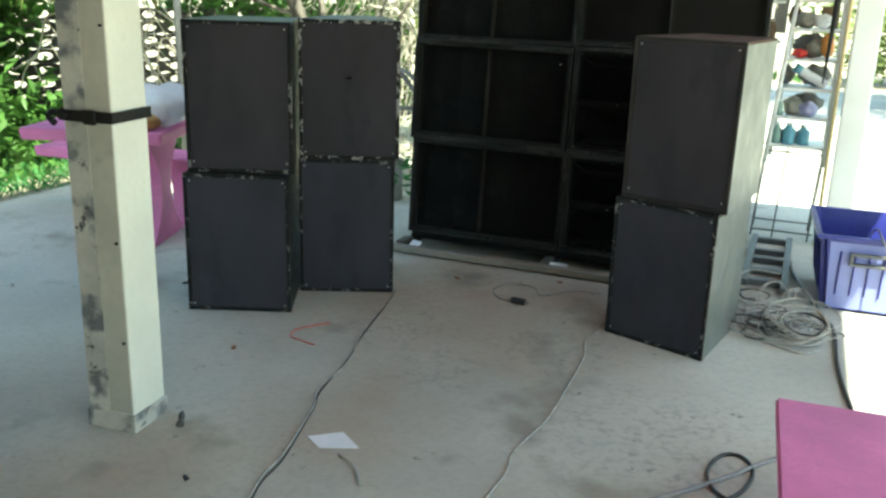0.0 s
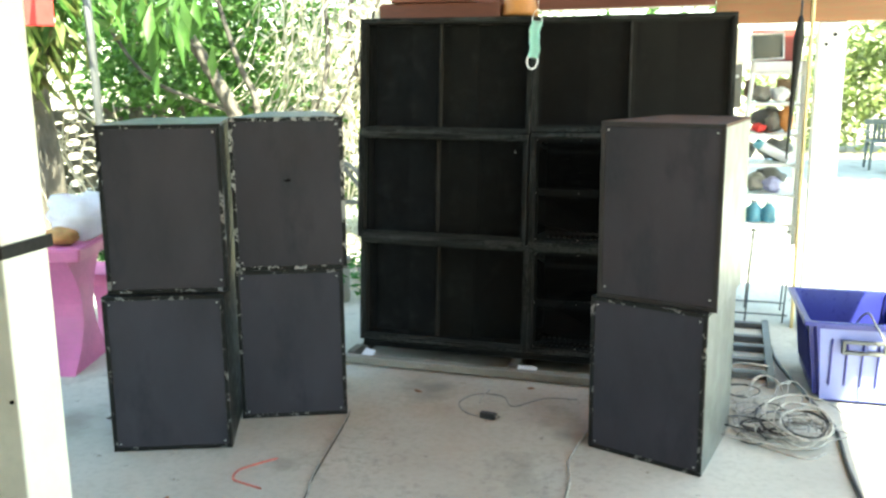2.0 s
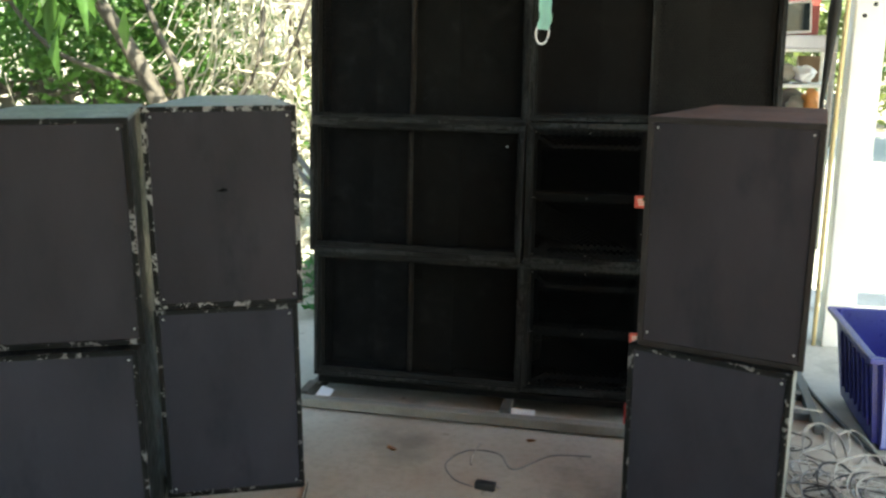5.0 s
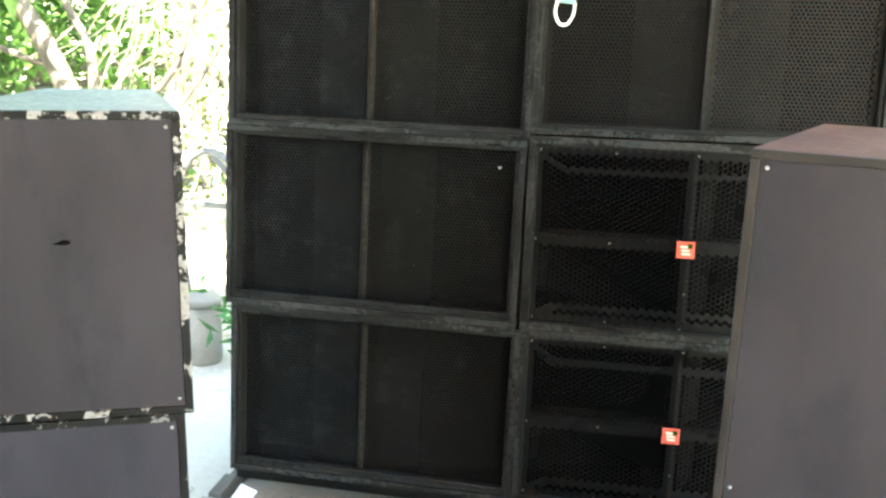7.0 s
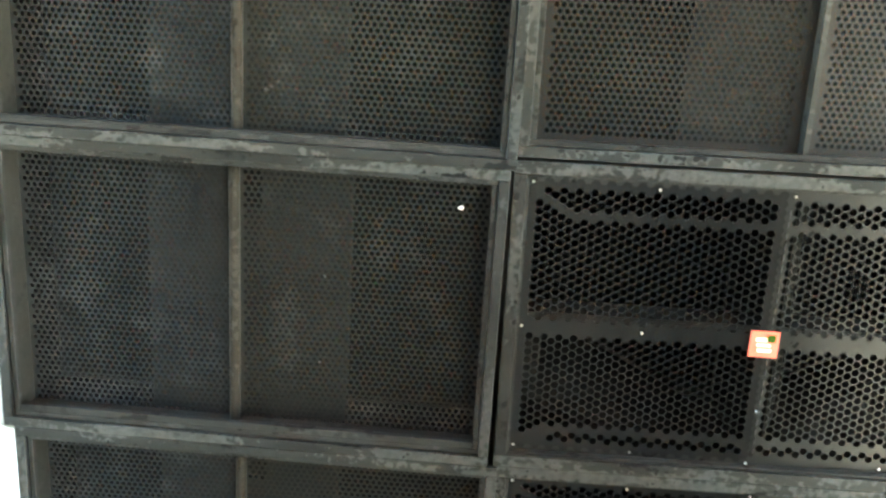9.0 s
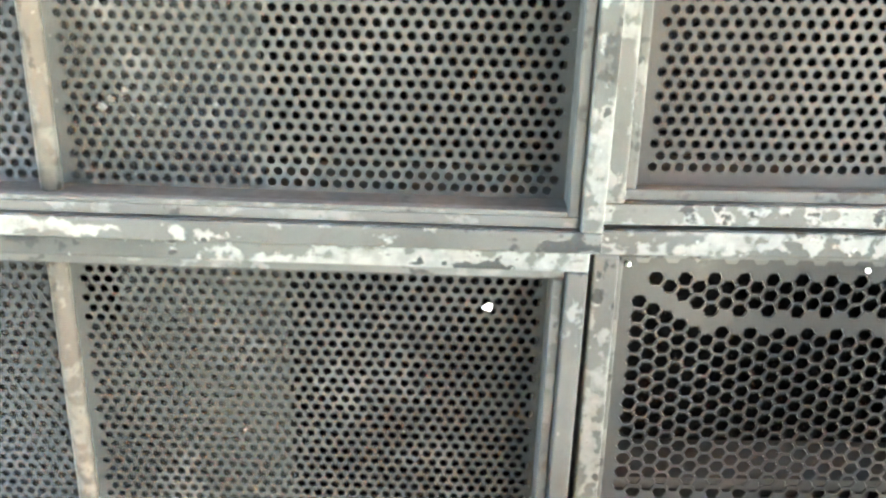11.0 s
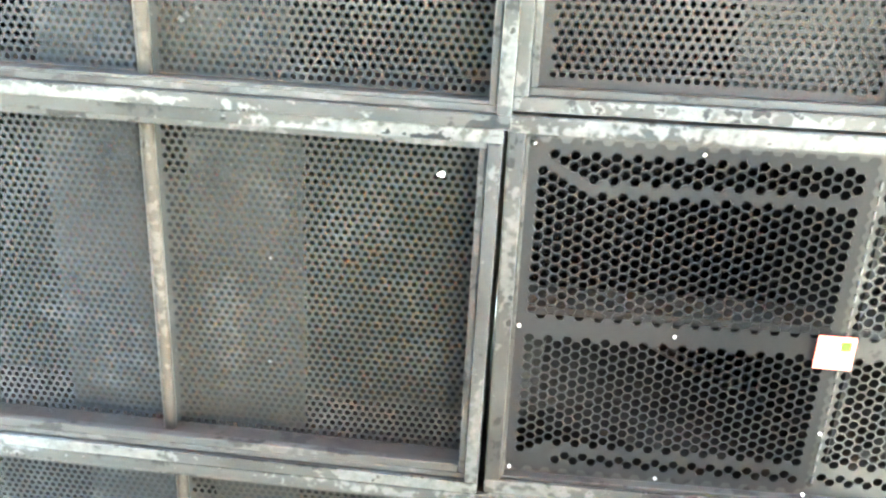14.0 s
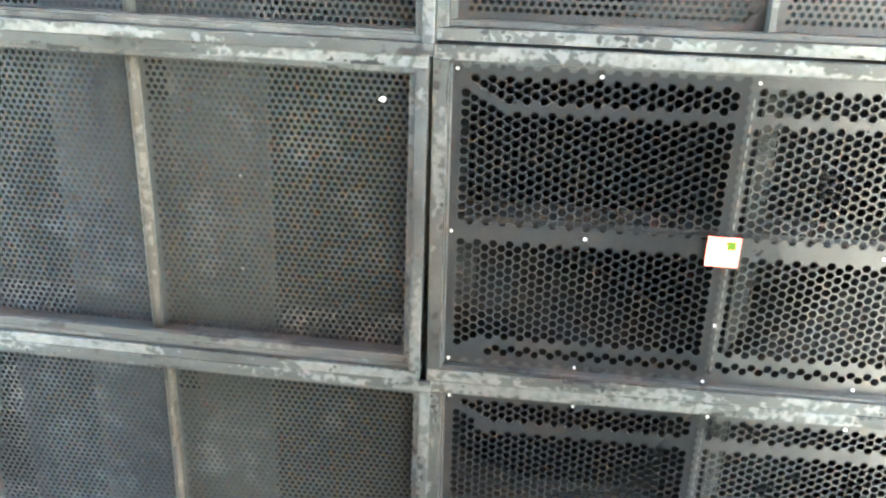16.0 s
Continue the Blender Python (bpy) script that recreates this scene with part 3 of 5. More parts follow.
def horn_bin(label, w, h, depth, m, badge=True):
    """A wide cabinet behind one sheet of large hexagonal holes with solid bands."""
    ob = thing("bass_cabinet", label, "speaker", m, "stacked bass cabinets")
    t = 0.024
    for part_name, q in (("bottom_board", (0, w, 0.004, depth, 0, t)), ("top_board", (0, w, 0.004, depth, h - t, h)), ("side_board", (0, t, 0.004, depth, t, h - t)), ("side_board", (w - t, w, 0.004, depth, t, h - t)), ("back_board", (0, w, depth, depth + t, 0, h))):
        solid(part_name, [q], M_BLACK, ob)
    rim_boards(ob, 0, w, 0, h, t, -0.004, 0.003, M_RIM)
    rim_boards(ob, t + 0.0005, w - t - 0.0005, t + 0.0005, h - t - 0.0005, 0.005, 0.004, 0.026, M_BEAD, "bead", 0.0012)
    pw, ph = w - 2 * t - 0.004, h - 2 * t - 0.004
    mid = pw / 2 - 0.016

    def closed(z, x):
        """Bands: slanting in from the outer corners, then level; across the middle; down the middle seam."""
        side = min(x, pw - x)
        run = min(1.0, max(0.0, (side - 0.02) / 0.06))
        if abs(ph - z - (0.034 + 0.042 * run)) < 0.0105 or abs(z - (0.027 + 0.024 * run)) < 0.0105:
            return True
        return abs(z - ph * 0.473) < 0.0145 or abs(x - mid) < 0.0125

    if h not in HEX:
        me = perforated("grille", ph, pw, 0.0163, 0.0158, 6, 0.0165, closed, 0.0018)
        co = np.empty(len(me.vertices) * 3, dtype=np.float32)
        me.vertices.foreach_get("co", co)
        co = co.reshape(-1, 3)[:, [2, 1, 0]].copy()
        me.vertices.foreach_set("co", co.ravel())
        me.update()
        me.materials.append(M_HEX)
        me.materials.append(M_HEXSHEEN)
        where = np.empty(len(me.polygons) * 3, dtype=np.float32)
        me.polygons.foreach_get("center", where)
        # Faces past the seam get the painted sheen.
        me.polygons.foreach_set("material_index", (where.reshape(-1, 3)[:, 0] > mid).astype(np.int32))
        HEX[h] = me
    mesh_part("grille", HEX[h], M_HEX, ob, "dark sheet with large hexagonal holes, sheen painted past the seam", pose(t + 0.002, 0.02, t + 0.002))
    for fx, fz in ((0.014, 0.985), (0.25, 0.98), (0.5, 0.985), (0.75, 0.98), (0.986, 0.985), (0.012, 0.476), (0.247, 0.476), (0.75, 0.476), (0.988, 0.476), (0.49, 0.213), (0.485, 0.008), (0.75, 0.02), (0.25, 0.02), (0.014, 0.02)):
        screw(ob, t + fx * pw, 0.018, t + fz * ph * 0.985 + 0.004, 0.0026)
    bm = bmesh.new()
    y = 0.02
    for k in range(24):
        z0 = t + 0.03 + k * (ph - 0.06) / 24
        box(bm, t + mid + 0.011, t + mid + 0.0128, y - 0.0035, y - 0.0005, z0, z0 + 0.012)
    part("seam_stitch", bm, M_NICK, ob, "bright nicks down the seam")
    # Added near-black sheets darken the inside of the horn.
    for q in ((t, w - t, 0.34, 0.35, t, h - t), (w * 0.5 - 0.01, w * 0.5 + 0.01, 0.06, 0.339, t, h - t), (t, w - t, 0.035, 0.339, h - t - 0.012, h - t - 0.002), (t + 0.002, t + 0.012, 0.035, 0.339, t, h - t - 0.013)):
        solid("throat", [q], M_NEARBLACK, ob, "near-black sheet giving the darkness inside the cabinet")
    solid("shelf", [(t + 0.013, w * 0.5 - 0.011, 0.045, 0.12, h * 0.485, h * 0.485 + 0.014)], M_FLARELIT, ob, "dusty board across the horn, coloured as lit")
    solid("shelf", [(w * 0.5 + 0.011, w - t - 0.002, 0.045, 0.12, h * 0.485, h * 0.485 + 0.014)], M_FLARELIT, ob, "dusty board across the horn, coloured as lit")
    for corners in (((t + 0.013, 0.04, t + 0.1), (w * 0.42, 0.06, t + 0.012), (w * 0.42, 0.3, t + 0.02), (t + 0.013, 0.3, h * 0.4)),
                    ((w * 0.5 + 0.012, 0.04, t + 0.02), (w - t - 0.003, 0.05, t + 0.11), (w - t - 0.003, 0.3, h * 0.42), (w * 0.5 + 0.012, 0.3, t + 0.03)),
                    ((t + 0.013, 0.036, h * 0.46), (t + 0.06, 0.08, h * 0.44), (t + 0.05, 0.08, t + 0.11), (t + 0.013, 0.036, t + 0.11)),
                    ((w * 0.5 + 0.013, 0.035, h - t - 0.014), (w * 0.5 + 0.075, 0.16, h - t - 0.014), (w * 0.5 + 0.075, 0.16, t + 0.05), (w * 0.5 + 0.013, 0.035, t + 0.05))):
        bm = bmesh.new()
        bm.faces.new([bm.verts.new(p) for p in corners])
        bmesh.ops.solidify(bm, geom=bm.faces[:], thickness=0.008)
        part("flare", bm, M_FLARELIT, ob, "sloping horn board inside")
    if badge:
        bx, bz = t + mid, t + 0.002 + ph * 0.462
        bad = solid("badge", [(bx - 0.027, bx + 0.027, 0.0135, 0.018, bz - 0.026, bz + 0.026)], M_LABEL, ob, "small square red badge", b=0.001)
        for q in ((-0.016, 0.006, 0.006, 0.013), (-0.014, 0.012, -0.004, 0.001), (-0.012, 0.014, -0.015, -0.009)):
            solid("mark", [(bx + q[0], bx + q[1], 0.0127, 0.0134, bz + q[2], bz + q[3])], M_LABELWHITE, bad, "pale plain bar")
        solid("mark", [(bx + 0.005, bx + 0.02, 0.0117, 0.0126, bz + 0.005, bz + 0.02)], M_BADGEGREEN, bad, "small green corner")
    return ob


# ---- the wall of bass cabinets ----
LEFT = pose(0.0, -0.086, 0.104) @ pose(0, 0, 0, 0, 0.6, 1.0) @ pose(0, 0, 0, -4.2, 0, 0)
RIGHT = pose(0.014, -0.08, 0.104) @ pose(0, 0, 0, 0, 0.0, 1.8) @ pose(0, 0, 0, -4.5, 0, 0)
lw = 0.972
lows = [bass_bin("black bass cabinet with grey perforated fronts standing lowest", lw, 0.59, 0.6, 0.446, LEFT @ pose(-lw + 0.012, 0, 0), (0.265, 0.643), foot=0.014),
        bass_bin("black bass cabinet with dusty perforated fronts and white paint specks", lw, 0.592, 0.6, 0.454, LEFT @ pose(-lw - 0.0085, 0, 0.5905), (0.273, 0.676), foot=0.014),
        bass_bin("black bass cabinet with chipped lower rim on top of the stack", lw, 0.62, 0.6, 0.453, LEFT @ pose(-lw, -0.006, 1.183), (0.277, 0.652), foot=0.005)]
rw = 1.022
horn_bin("black bass cabinet with hexagonal mesh and red badge at the bottom", rw, 0.589, 0.6, RIGHT)
horn_bin("black bass cabinet with glossy hexagonal mesh and red badge", rw, 0.61, 0.6, RIGHT @ pose(-0.004, 0, 0.5895))
# Added filler, set back and near-black, for the shadow line between two cabinets.
strip = solid("packing_strip", [(0.01, rw - 0.02, 0.03, 0.55, 0, 0.006)], M_NEARBLACK, m=RIGHT @ pose(0, 0, 1.1996))
tagged(strip, "near-black strip added for the shadowed gap between two cabinets", "strip")
# Right cell takes the lightened copy of the warm grille paint.
bass_bin("black bass cabinet with grey perforated front stacked highest", rw, 0.595, 0.6, 0.506, RIGHT @ pose(0.0, -0.002, 1.2057), (0.29, 0.73), 0.036, 0.016, 0.022, board=True, tints=(M_GRILLE_WARM, M_GRILLE_LIT))
for x, z, s in ((0.884, 0.4985, 0.0068), (0.623, 0.1605, 0.003), (0.628, 0.3425, 0.0028), (0.03, 0.47, 0.003), (0.05, 0.4, 0.003)):
    fleck(lows[1], x, 0.0725, z, s, M_PAPER if s > 0.005 else M_NICK)
for x, z, s in ((0.503, 0.104, 0.006), (0.514, 0.112, 0.005), (0.526, 0.121, 0.004), (0.72, 0.09, 0.002), (0.04, 0.05, 0.004)):
    fleck(lows[2], x, 0.0725, z, s, M_BEAD)

# the low frame under the wall
rack = thing("base_frame", "low dusty steel frame lying under the stacked cabinets", "frame")
solid("rail", [(-1.02, 1.06, -0.25, -0.2, 0.012, 0.052)], M_RAIL, rack, b=0.005)
solid("rail", [(-0.95, 1.0, -0.078, -0.045, 0.066, 0.1)], M_BLACK, rack, b=0.004)
solid("rail", [(-0.99, 1.04, 0.45, 0.5, 0, 0.056)], M_RACK, rack, b=0.004)
for x in (-1.0, -0.06, 1.0):
    solid("cross_bar", [(x, x + 0.045, -0.199, -0.06, 0, 0.0655)], M_RACK, rack, b=0.004)
    solid("cross_bar", [(x, x + 0.045, -0.059, 0.449, 0, 0.045)], M_RACK, rack, b=0.004)
card = solid("paper_card", [(-0.06, 0.06, -0.035, 0.035, 0, 0.003)], M_PAPER, m=pose(0.03, -0.17, 0.03, 35, 0, -2))
tagged(card, "white paper card on the low frame", "paper")
card = solid("paper_card", [(-0.04, 0.04, -0.05, 0.05, 0, 0.003)], M_PAPER, m=pose(-0.9, -0.16, 0.03, 35, 0, -25))
tagged(card, "white paper card on the low frame", "paper")
can = thing("spray_can", "red spray can with a silver top beside the frame", "can", pose(0.503, -0.162, 0))
bm = bmesh.new()
lathe(bm, [(0.028, 0), (0.03, 0.004), (0.03, 0.12), (0.027, 0.13)])
part("can_body", bm, M_RED, can, smooth=True)
bm = bmesh.new()
lathe(bm, [(0.022, 0.13), (0.022, 0.155), (0.014, 0.165), (0.01, 0.17)])
part("cap", bm, M_SCREW, can, "silver cap", smooth=True)


# ---- full range boxes standing in front ----
def wedge_box(label, m, w=0.515, h=0.71, depth=0.57, back=0.28, panel=M_PANEL, top=M_TOPGREY, dent=False, side=M_SIDE, edge=M_EDGELESS, low=0.034):
    """A box that narrows to the back, with a screwed front panel inside a chipped rim."""
    ob = thing("speaker_box", label, "speaker", m, "speaker boxes in front")
    s = (w - back) / 2
    t = 0.018
    bm = bmesh.new()
    prism(bm, [(0.001, 0.012), (w - 0.001, 0.012), (w - s, depth), (s, depth)], [(0.001, 0.012), (w - 0.001, 0.012), (w - s, depth), (s, depth)], 0, h - 0.012)
    part("body", bm, side, ob, "scuffed painted sides")
    bm = bmesh.new()
    prism(bm, [(0, 0.012), (w, 0.012), (w - s + 0.001, depth + 0.001), (s - 0.001, depth + 0.001)], [(0.002, 0.012), (w - 0.002, 0.012), (w - s - 0.002, depth - 0.002), (s + 0.002, depth - 0.002)], h - 0.0118, h)
    part("top_board", bm, top, ob)
    rim_boards(ob, 0, w, 0, h, t, 0, 0.0118, edge)
    solid("front_panel", [(t + 0.0005, w - t - 0.0005, 0.004, 0.0118, t + 0.0005, h - t - 0.0005)], panel, ob, "matt dark front panel", b=0.001)
    for x in (0.031, w - 0.031):
        for z in (low, h - 0.034):
            screw(ob, x, 0.0038, z, 0.0042)
    if dent:
        bm = bmesh.new()
        prism(bm, [(-0.022, -0.002), (0.0, -0.006), (0.016, -0.003), (0.018, 0.004), (0.002, 0.007), (-0.008, 0.002)], [(-0.02, -0.002), (0.0, -0.005), (0.014, -0.003), (0.016, 0.003), (0.002, 0.005), (-0.008, 0.001)], 0, 0.0008)
        part("gouge", bm, M_NEARBLACK, ob, "small dark gouge", m=pose(w * 0.492, 0.004, h * 0.592, 90, 0, 0))
    return ob


wedge_box("black speaker box with bluish panel at the bottom of a pair", pose(-1.487, -1.63, 0, 0, 0, 21.6), back=0.45, h=0.7, panel=M_PANEL_LOW, top=M_BLACK)
wedge_box("black speaker box with plum panel stacked on another", pose(-1.49, -1.58, 0.7005, 0, 0, 21.9), back=0.42, h=0.722, low=0.052)
wedge_box("black speaker box with dark panel standing on the floor", pose(-1.136, -1.132, 0, 0, 0, 23.5), h=0.7235, panel=M_PANEL_LOW, w=0.5, top=M_BLACK)
wedge_box("black speaker box with gouged panel and chipped rim on top", pose(-1.135, -1.12, 0.724, 0, 0, 22.5), h=0.707, dent=True, edge=M_EDGE, low=0.037)
# These two boxes get the side colour lightened for floor bounce.
wedge_box("black speaker box with bluish panel and side coloured as lit", pose(0.493, -0.982, 0, 0, 0, -20.3), h=0.684, back=0.32, panel=M_PANEL_LOW, side=M_SIDELIT, top=M_BLACK)
wedge_box("black speaker box with brown top stacked at an angle", pose(0.519, -0.986, 0.6845, 0, 0, -16.6), h=0.737, back=0.37, w=0.51, top=M_TOPRED, side=M_SIDELIT, edge=M_EDGEBROWN, low=0.047)

# ---- posts and beams ----
post = thing("pillar", "cream painted concrete pillar with stained side and black strap", "pillar", pose(-0.86, -2.77, 0, 0, 0, 4))
solid("shaft", [(-0.19, 0, 0, 0.19, 0, 2.56)], M_POST, post, b=0.012)
solid("stained_side", [(-0.196, -0.1905, 0.006, 0.184, 0.0, 2.55), (-0.188, -0.1, -0.004, -0.0005, 0.0, 2.55)], M_POSTOLD, post, "bare stained concrete side")
# Thin added strip darkens the less lit front beside the stained part.
solid("plaster_strip", [(-0.0995, -0.004, -0.003, -0.0005, 0.075, 2.55)], M_POSTSHADE, post, "front of the pillar in a shaded grey cream", b=0.0008)
solid("footing", [(-0.2, 0.006, -0.007, 0.196, 0, 0.07)], M_POSTOLD, post, "stained foot", b=0.006)
solid("strap", [(-0.206, 0.01, -0.014, -0.0075, 1.137, 1.175), (0.0035, 0.01, -0.0075, 0.2, 1.137, 1.175), (-0.206, -0.1995, -0.0075, 0.2, 1.137, 1.175)], M_RUBBER, post, "black rubber strap", b=0.002)
solid("buckle", [(-0.1, -0.05, -0.024, -0.0145, 1.13, 1.18)], M_RUBBER, post, b=0.006)
bar("strap_end", [(-0.17, -0.018, 1.15), (-0.22, -0.022, 1.165), (-0.245, -0.01, 1.145), (-0.235, 0.005, 1.12)], 0.011, M_RUBBER, post, "knotted strap end", steps=4)
for z in (0.72, 1.45, 0.35):
    solid("nail_stub", [(-0.02, -0.012, -0.012, -0.0005, z, z + 0.008)], M_NEARBLACK, post)

rpost = thing("gate_post", "white painted post with two bolt holes at the top", "post")
solid("shaft", [(1.49, 1.645, 1.18, 1.33, 0, 1.885)], M_WHITE, rpost, b=0.008)
for x, z in ((1.581, 1.811), (1.535, 1.756)):
    bm = bmesh.new()
    lathe(bm, [(0.011, 0), (0.011, 0.003), (0.007, 0.004)], seg=12)
    part("bolt", bm, M_RUBBER, rpost, m=pose(x, 1.1797, z, 90, 0, 0))
beam = thing("roof_beam", "reddish brown timber beam over the posts", "beam")
solid("plank", [(0.9, 5.5, 1.16, 1.34, 1.888, 2.25)], M_WOOD, beam, b=0.006)
# Left length of the beam in the shade-darkened timber.
solid("plank", [(-0.9, 0.895, 1.16, 1.34, 2.0, 2.5)], M_WOODSHADE, beam, b=0.006)
far = thing("corner_post", "thick brown timber post holding the roof", "post")
solid("shaft", [(5.2, 5.4, 1.36, 1.5, 0, 2.2)], M_WOOD, far, b=0.01)

# ---- things lying on top of the wall ----
ZT = 1.905
crate = thing("wooden_box", "reddish brown wooden box lying on the stack", "box", pose(-0.93, 0.18, ZT - 0.006, -4, 0, 2))
solid("box_body", [(0.02, 0.72, 0.0, 0.3, 0, 0.1)], M_WOODSHADE, crate, b=0.012)
solid("lid_board", [(0.1, 0.56, -0.02, 0.32, 0.101, 0.125)], M_WOODSHADE, crate, b=0.005)
pot = thing("clay_pot", "orange clay pot standing on the stack", "pot", pose(-0.12, 0.3, ZT + 0.012, -4, 0, 0))
bm = bmesh.new()
lathe(bm, [(0.1, 0), (0.105, 0.01), (0.085, 0.09), (0.07, 0.17), (0.075, 0.19)], seg=20)
part("pot_body", bm, M_ORANGE, pot, smooth=True)

# ---- face mask ----
mask = thing("face_mask", "mint green paper face mask hanging by its ear loop", "mask", pose(0.128, -0.52, 1.652, 0, 7, 42))
bm = bmesh.new()
rows, cols = 10, 4
grid = [[bm.verts.new((0.056 * (i / cols - 0.5) + 0.006 * math.sin(j * 0.7), 0.012 * math.sin(i * 1.6) + 0.004 * math.sin(j * 1.9), 0.03 + 0.17 * j / rows)) for i in range(cols + 1)] for j in range(rows + 1)]
for j in range(rows):
    for i in range(cols):
        bm.faces.new((grid[j][i], grid[j][i + 1], grid[j + 1][i + 1], grid[j + 1][i]))
bmesh.ops.solidify(bm, geom=bm.faces[:], thickness=0.002)
part("cloth", bm, M_MASK, mask, smooth=True)
bar("ear_loop", [(-0.026, 0, 0.035), (-0.028, 0, 0.005), (-0.012, 0, -0.018), (0.012, 0, -0.016), (0.026, 0, 0.008), (0.026, 0, 0.035)], 0.0035, M_CLOTHWHITE, mask, "white elastic", steps=5)
bar("ear_loop", [(-0.026, 0, 0.195), (-0.02, 0, 0.23), (0.0, 0.0, 0.25), (0.02, 0, 0.23), (0.026, 0, 0.195)], 0.0022, M_CLOTHWHITE, mask, "white elastic", steps=5)
bar("string", [(0.0, 0, 0.248), (-0.06, 0, 0.8), (-0.145, 0, 1.34)], 0.0014, M_CLOTHWHITE, mask, "thin white string up to the roof", seg=5, steps=3)

# ---- blue bin ----
bin_ = thing("storage_bin", "blue plastic bin with ribbed side and paler front", "bin", pose(1.452, -0.165, 0, 0, 0, 3))


def bin_wall(z0, z1, g0, g1):
    """The outline at two heights, growing outwards."""
    o = lambda gr: [(0.03 - gr, 0.03 - gr), (0.43 + gr, 0.03 - gr), (0.43 + gr, 0.6 + gr), (0.03 - gr, 0.6 + gr)]
    return o(g0), o(g1), z0, z1


bm = bmesh.new()
a, c, z0, z1 = bin_wall(0, 0.42, 0, 0.05)
lo = [bm.verts.new((x, y, z0)) for x, y in a]
hi = [bm.verts.new((x, y, z1)) for x, y in c]
bm.faces.new(lo[::-1])
walls = [bm.faces.new((lo[i], lo[(i + 1) % 4], hi[(i + 1) % 4], hi[i])) for i in range(4)]
bmesh.ops.bevel(bm, geom=[e for e in bm.edges if len(e.link_faces) == 2], offset=0.03, segments=3, affect="EDGES")
bmesh.ops.recalc_face_normals(bm, faces=bm.faces)
bmesh.ops.solidify(bm, geom=bm.faces[:], thickness=0.005)
part("tub", bm, M_BLUE, bin_)
bm = bmesh.new()
for q in ((-0.045, 0.505, -0.045, -0.015), (-0.045, 0.505, 0.645, 0.675), (-0.045, -0.015, -0.015, 0.645), (0.475, 0.505, -0.015, 0.645)):
    box(bm, *q, 0.405, 0.428, 0.006)
part("lip", bm, M_BLUE, bin_, "rolled lip")
# Thin panel of paler blue over the front face only.
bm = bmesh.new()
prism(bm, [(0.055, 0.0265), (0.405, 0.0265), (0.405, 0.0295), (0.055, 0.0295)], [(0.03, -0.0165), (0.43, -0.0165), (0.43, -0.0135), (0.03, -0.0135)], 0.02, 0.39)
part("front_face", bm, M_BLUEPALE, bin_, "pale blue front")
for x in (0.09, 0.16, 0.23, 0.30, 0.37):
    bm = bmesh.new()
    tube(bm, [(x, 0.012, 0.1), (x, -0.017, 0.34)], 0.005, 6, 1)
    part("rib", bm, M_BLUE, bin_)
for y in (0.08, 0.15, 0.22, 0.29, 0.36, 0.43, 0.5):
    bm = bmesh.new()
    tube(bm, [(0.012, y, 0.1), (-0.017, y, 0.36)], 0.006, 6, 1)
    part("rib", bm, M_BLUE, bin_)
bm = bmesh.new()
for q in ((0.13, 0.33, -0.055, -0.028, 0.33, 0.345), (0.13, 0.145, -0.05, -0.018, 0.29, 0.33), (0.315, 0.33, -0.05, -0.018, 0.29, 0.33), (0.13, 0.33, -0.05, -0.018, 0.275, 0.29)):
    box(bm, *q, 0.003)
part("handle", bm, M_STEEL, bin_, "dull grey handle")
tagged(bar("grey_lead", [(1.66, 0.15, 0.3), (1.69, -0.1, 0.46), (1.72, -0.2, 0.435), (1.79, -0.26, 0.3), (1.86, -0.245, 0.12), (1.9, -0.28, 0.012)], 0.0052, M_CABLEGREY, steps=6), "grey lead hanging over the bin's edge", "cable")
tagged(bar("white_lead", [(1.85, 0.1, 0.35), (1.93, -0.1, 0.455), (1.99, -0.2, 0.435), (2.03, -0.24, 0.25), (2.04, -0.3, 0.01)], 0.006, M_CABLEWHITE, steps=6), "white lead hanging over the bin's edge", "cable")

# ---- cables and litter on the floor ----
def floor_cable(label, pts, r, material):
    return tagged(bar("cable", [(x, y, r) for x, y in pts], r, material, steps=7), label, "cable", "cables on the floor")


floor_cable("dirty white cable running over the concrete", [(-0.69, -0.88), (-0.65, -1.04), (-0.55, -1.57), (-0.46, -1.85), (-0.44, -2.17), (-0.38, -2.31), (-0.29, -2.68), (-0.27, -2.86), (-0.15, -3.2), (0.1, -3.6), (0.3, -4.3)], 0.0048, M_CABLEWHITE)
floor_cable("dark cable lying along the white one", [(-0.68, -0.90), (-0.64, -1.05), (-0.54, -1.58), (-0.475, -1.84), (-0.425, -2.17), (-0.37, -2.33), (-0.275, -2.7), (-0.25, -2.9), (-0.13, -3.25)], 0.0032, M_CABLEBLACK)
floor_cable("thin white cable from under a speaker box", [(0.47, -0.8), (0.44, -1.15), (0.48, -1.36), (0.49, -1.72), (0.49, -2.03), (0.45, -2.31), (0.47, -2.48), (0.46, -2.7), (0.5, -3.1), (0.7, -3.8)], 0.0046, M_CABLEWHITE)
floor_cable("faded red cord on the concrete", [(-0.76, -1.49), (-0.81, -1.555), (-0.86, -1.64), (-0.84, -1.72), (-0.77, -1.745), (-0.69, -1.765)], 0.0045, M_REDCORD)
floor_cable("thin white cord end", [(-0.11, -2.6), (-0.03, -2.645), (0.05, -2.75)], 0.005, M_CABLEWHITE)
floor_cable("thin grey cord with a plug", [(0.36, -0.44), (0.2, -0.47), (0.07, -0.62), (-0.01, -0.5), (-0.14, -0.5), (-0.2, -0.63), (-0.14, -0.75), (-0.06, -0.79)], 0.003, M_CABLEGREY)
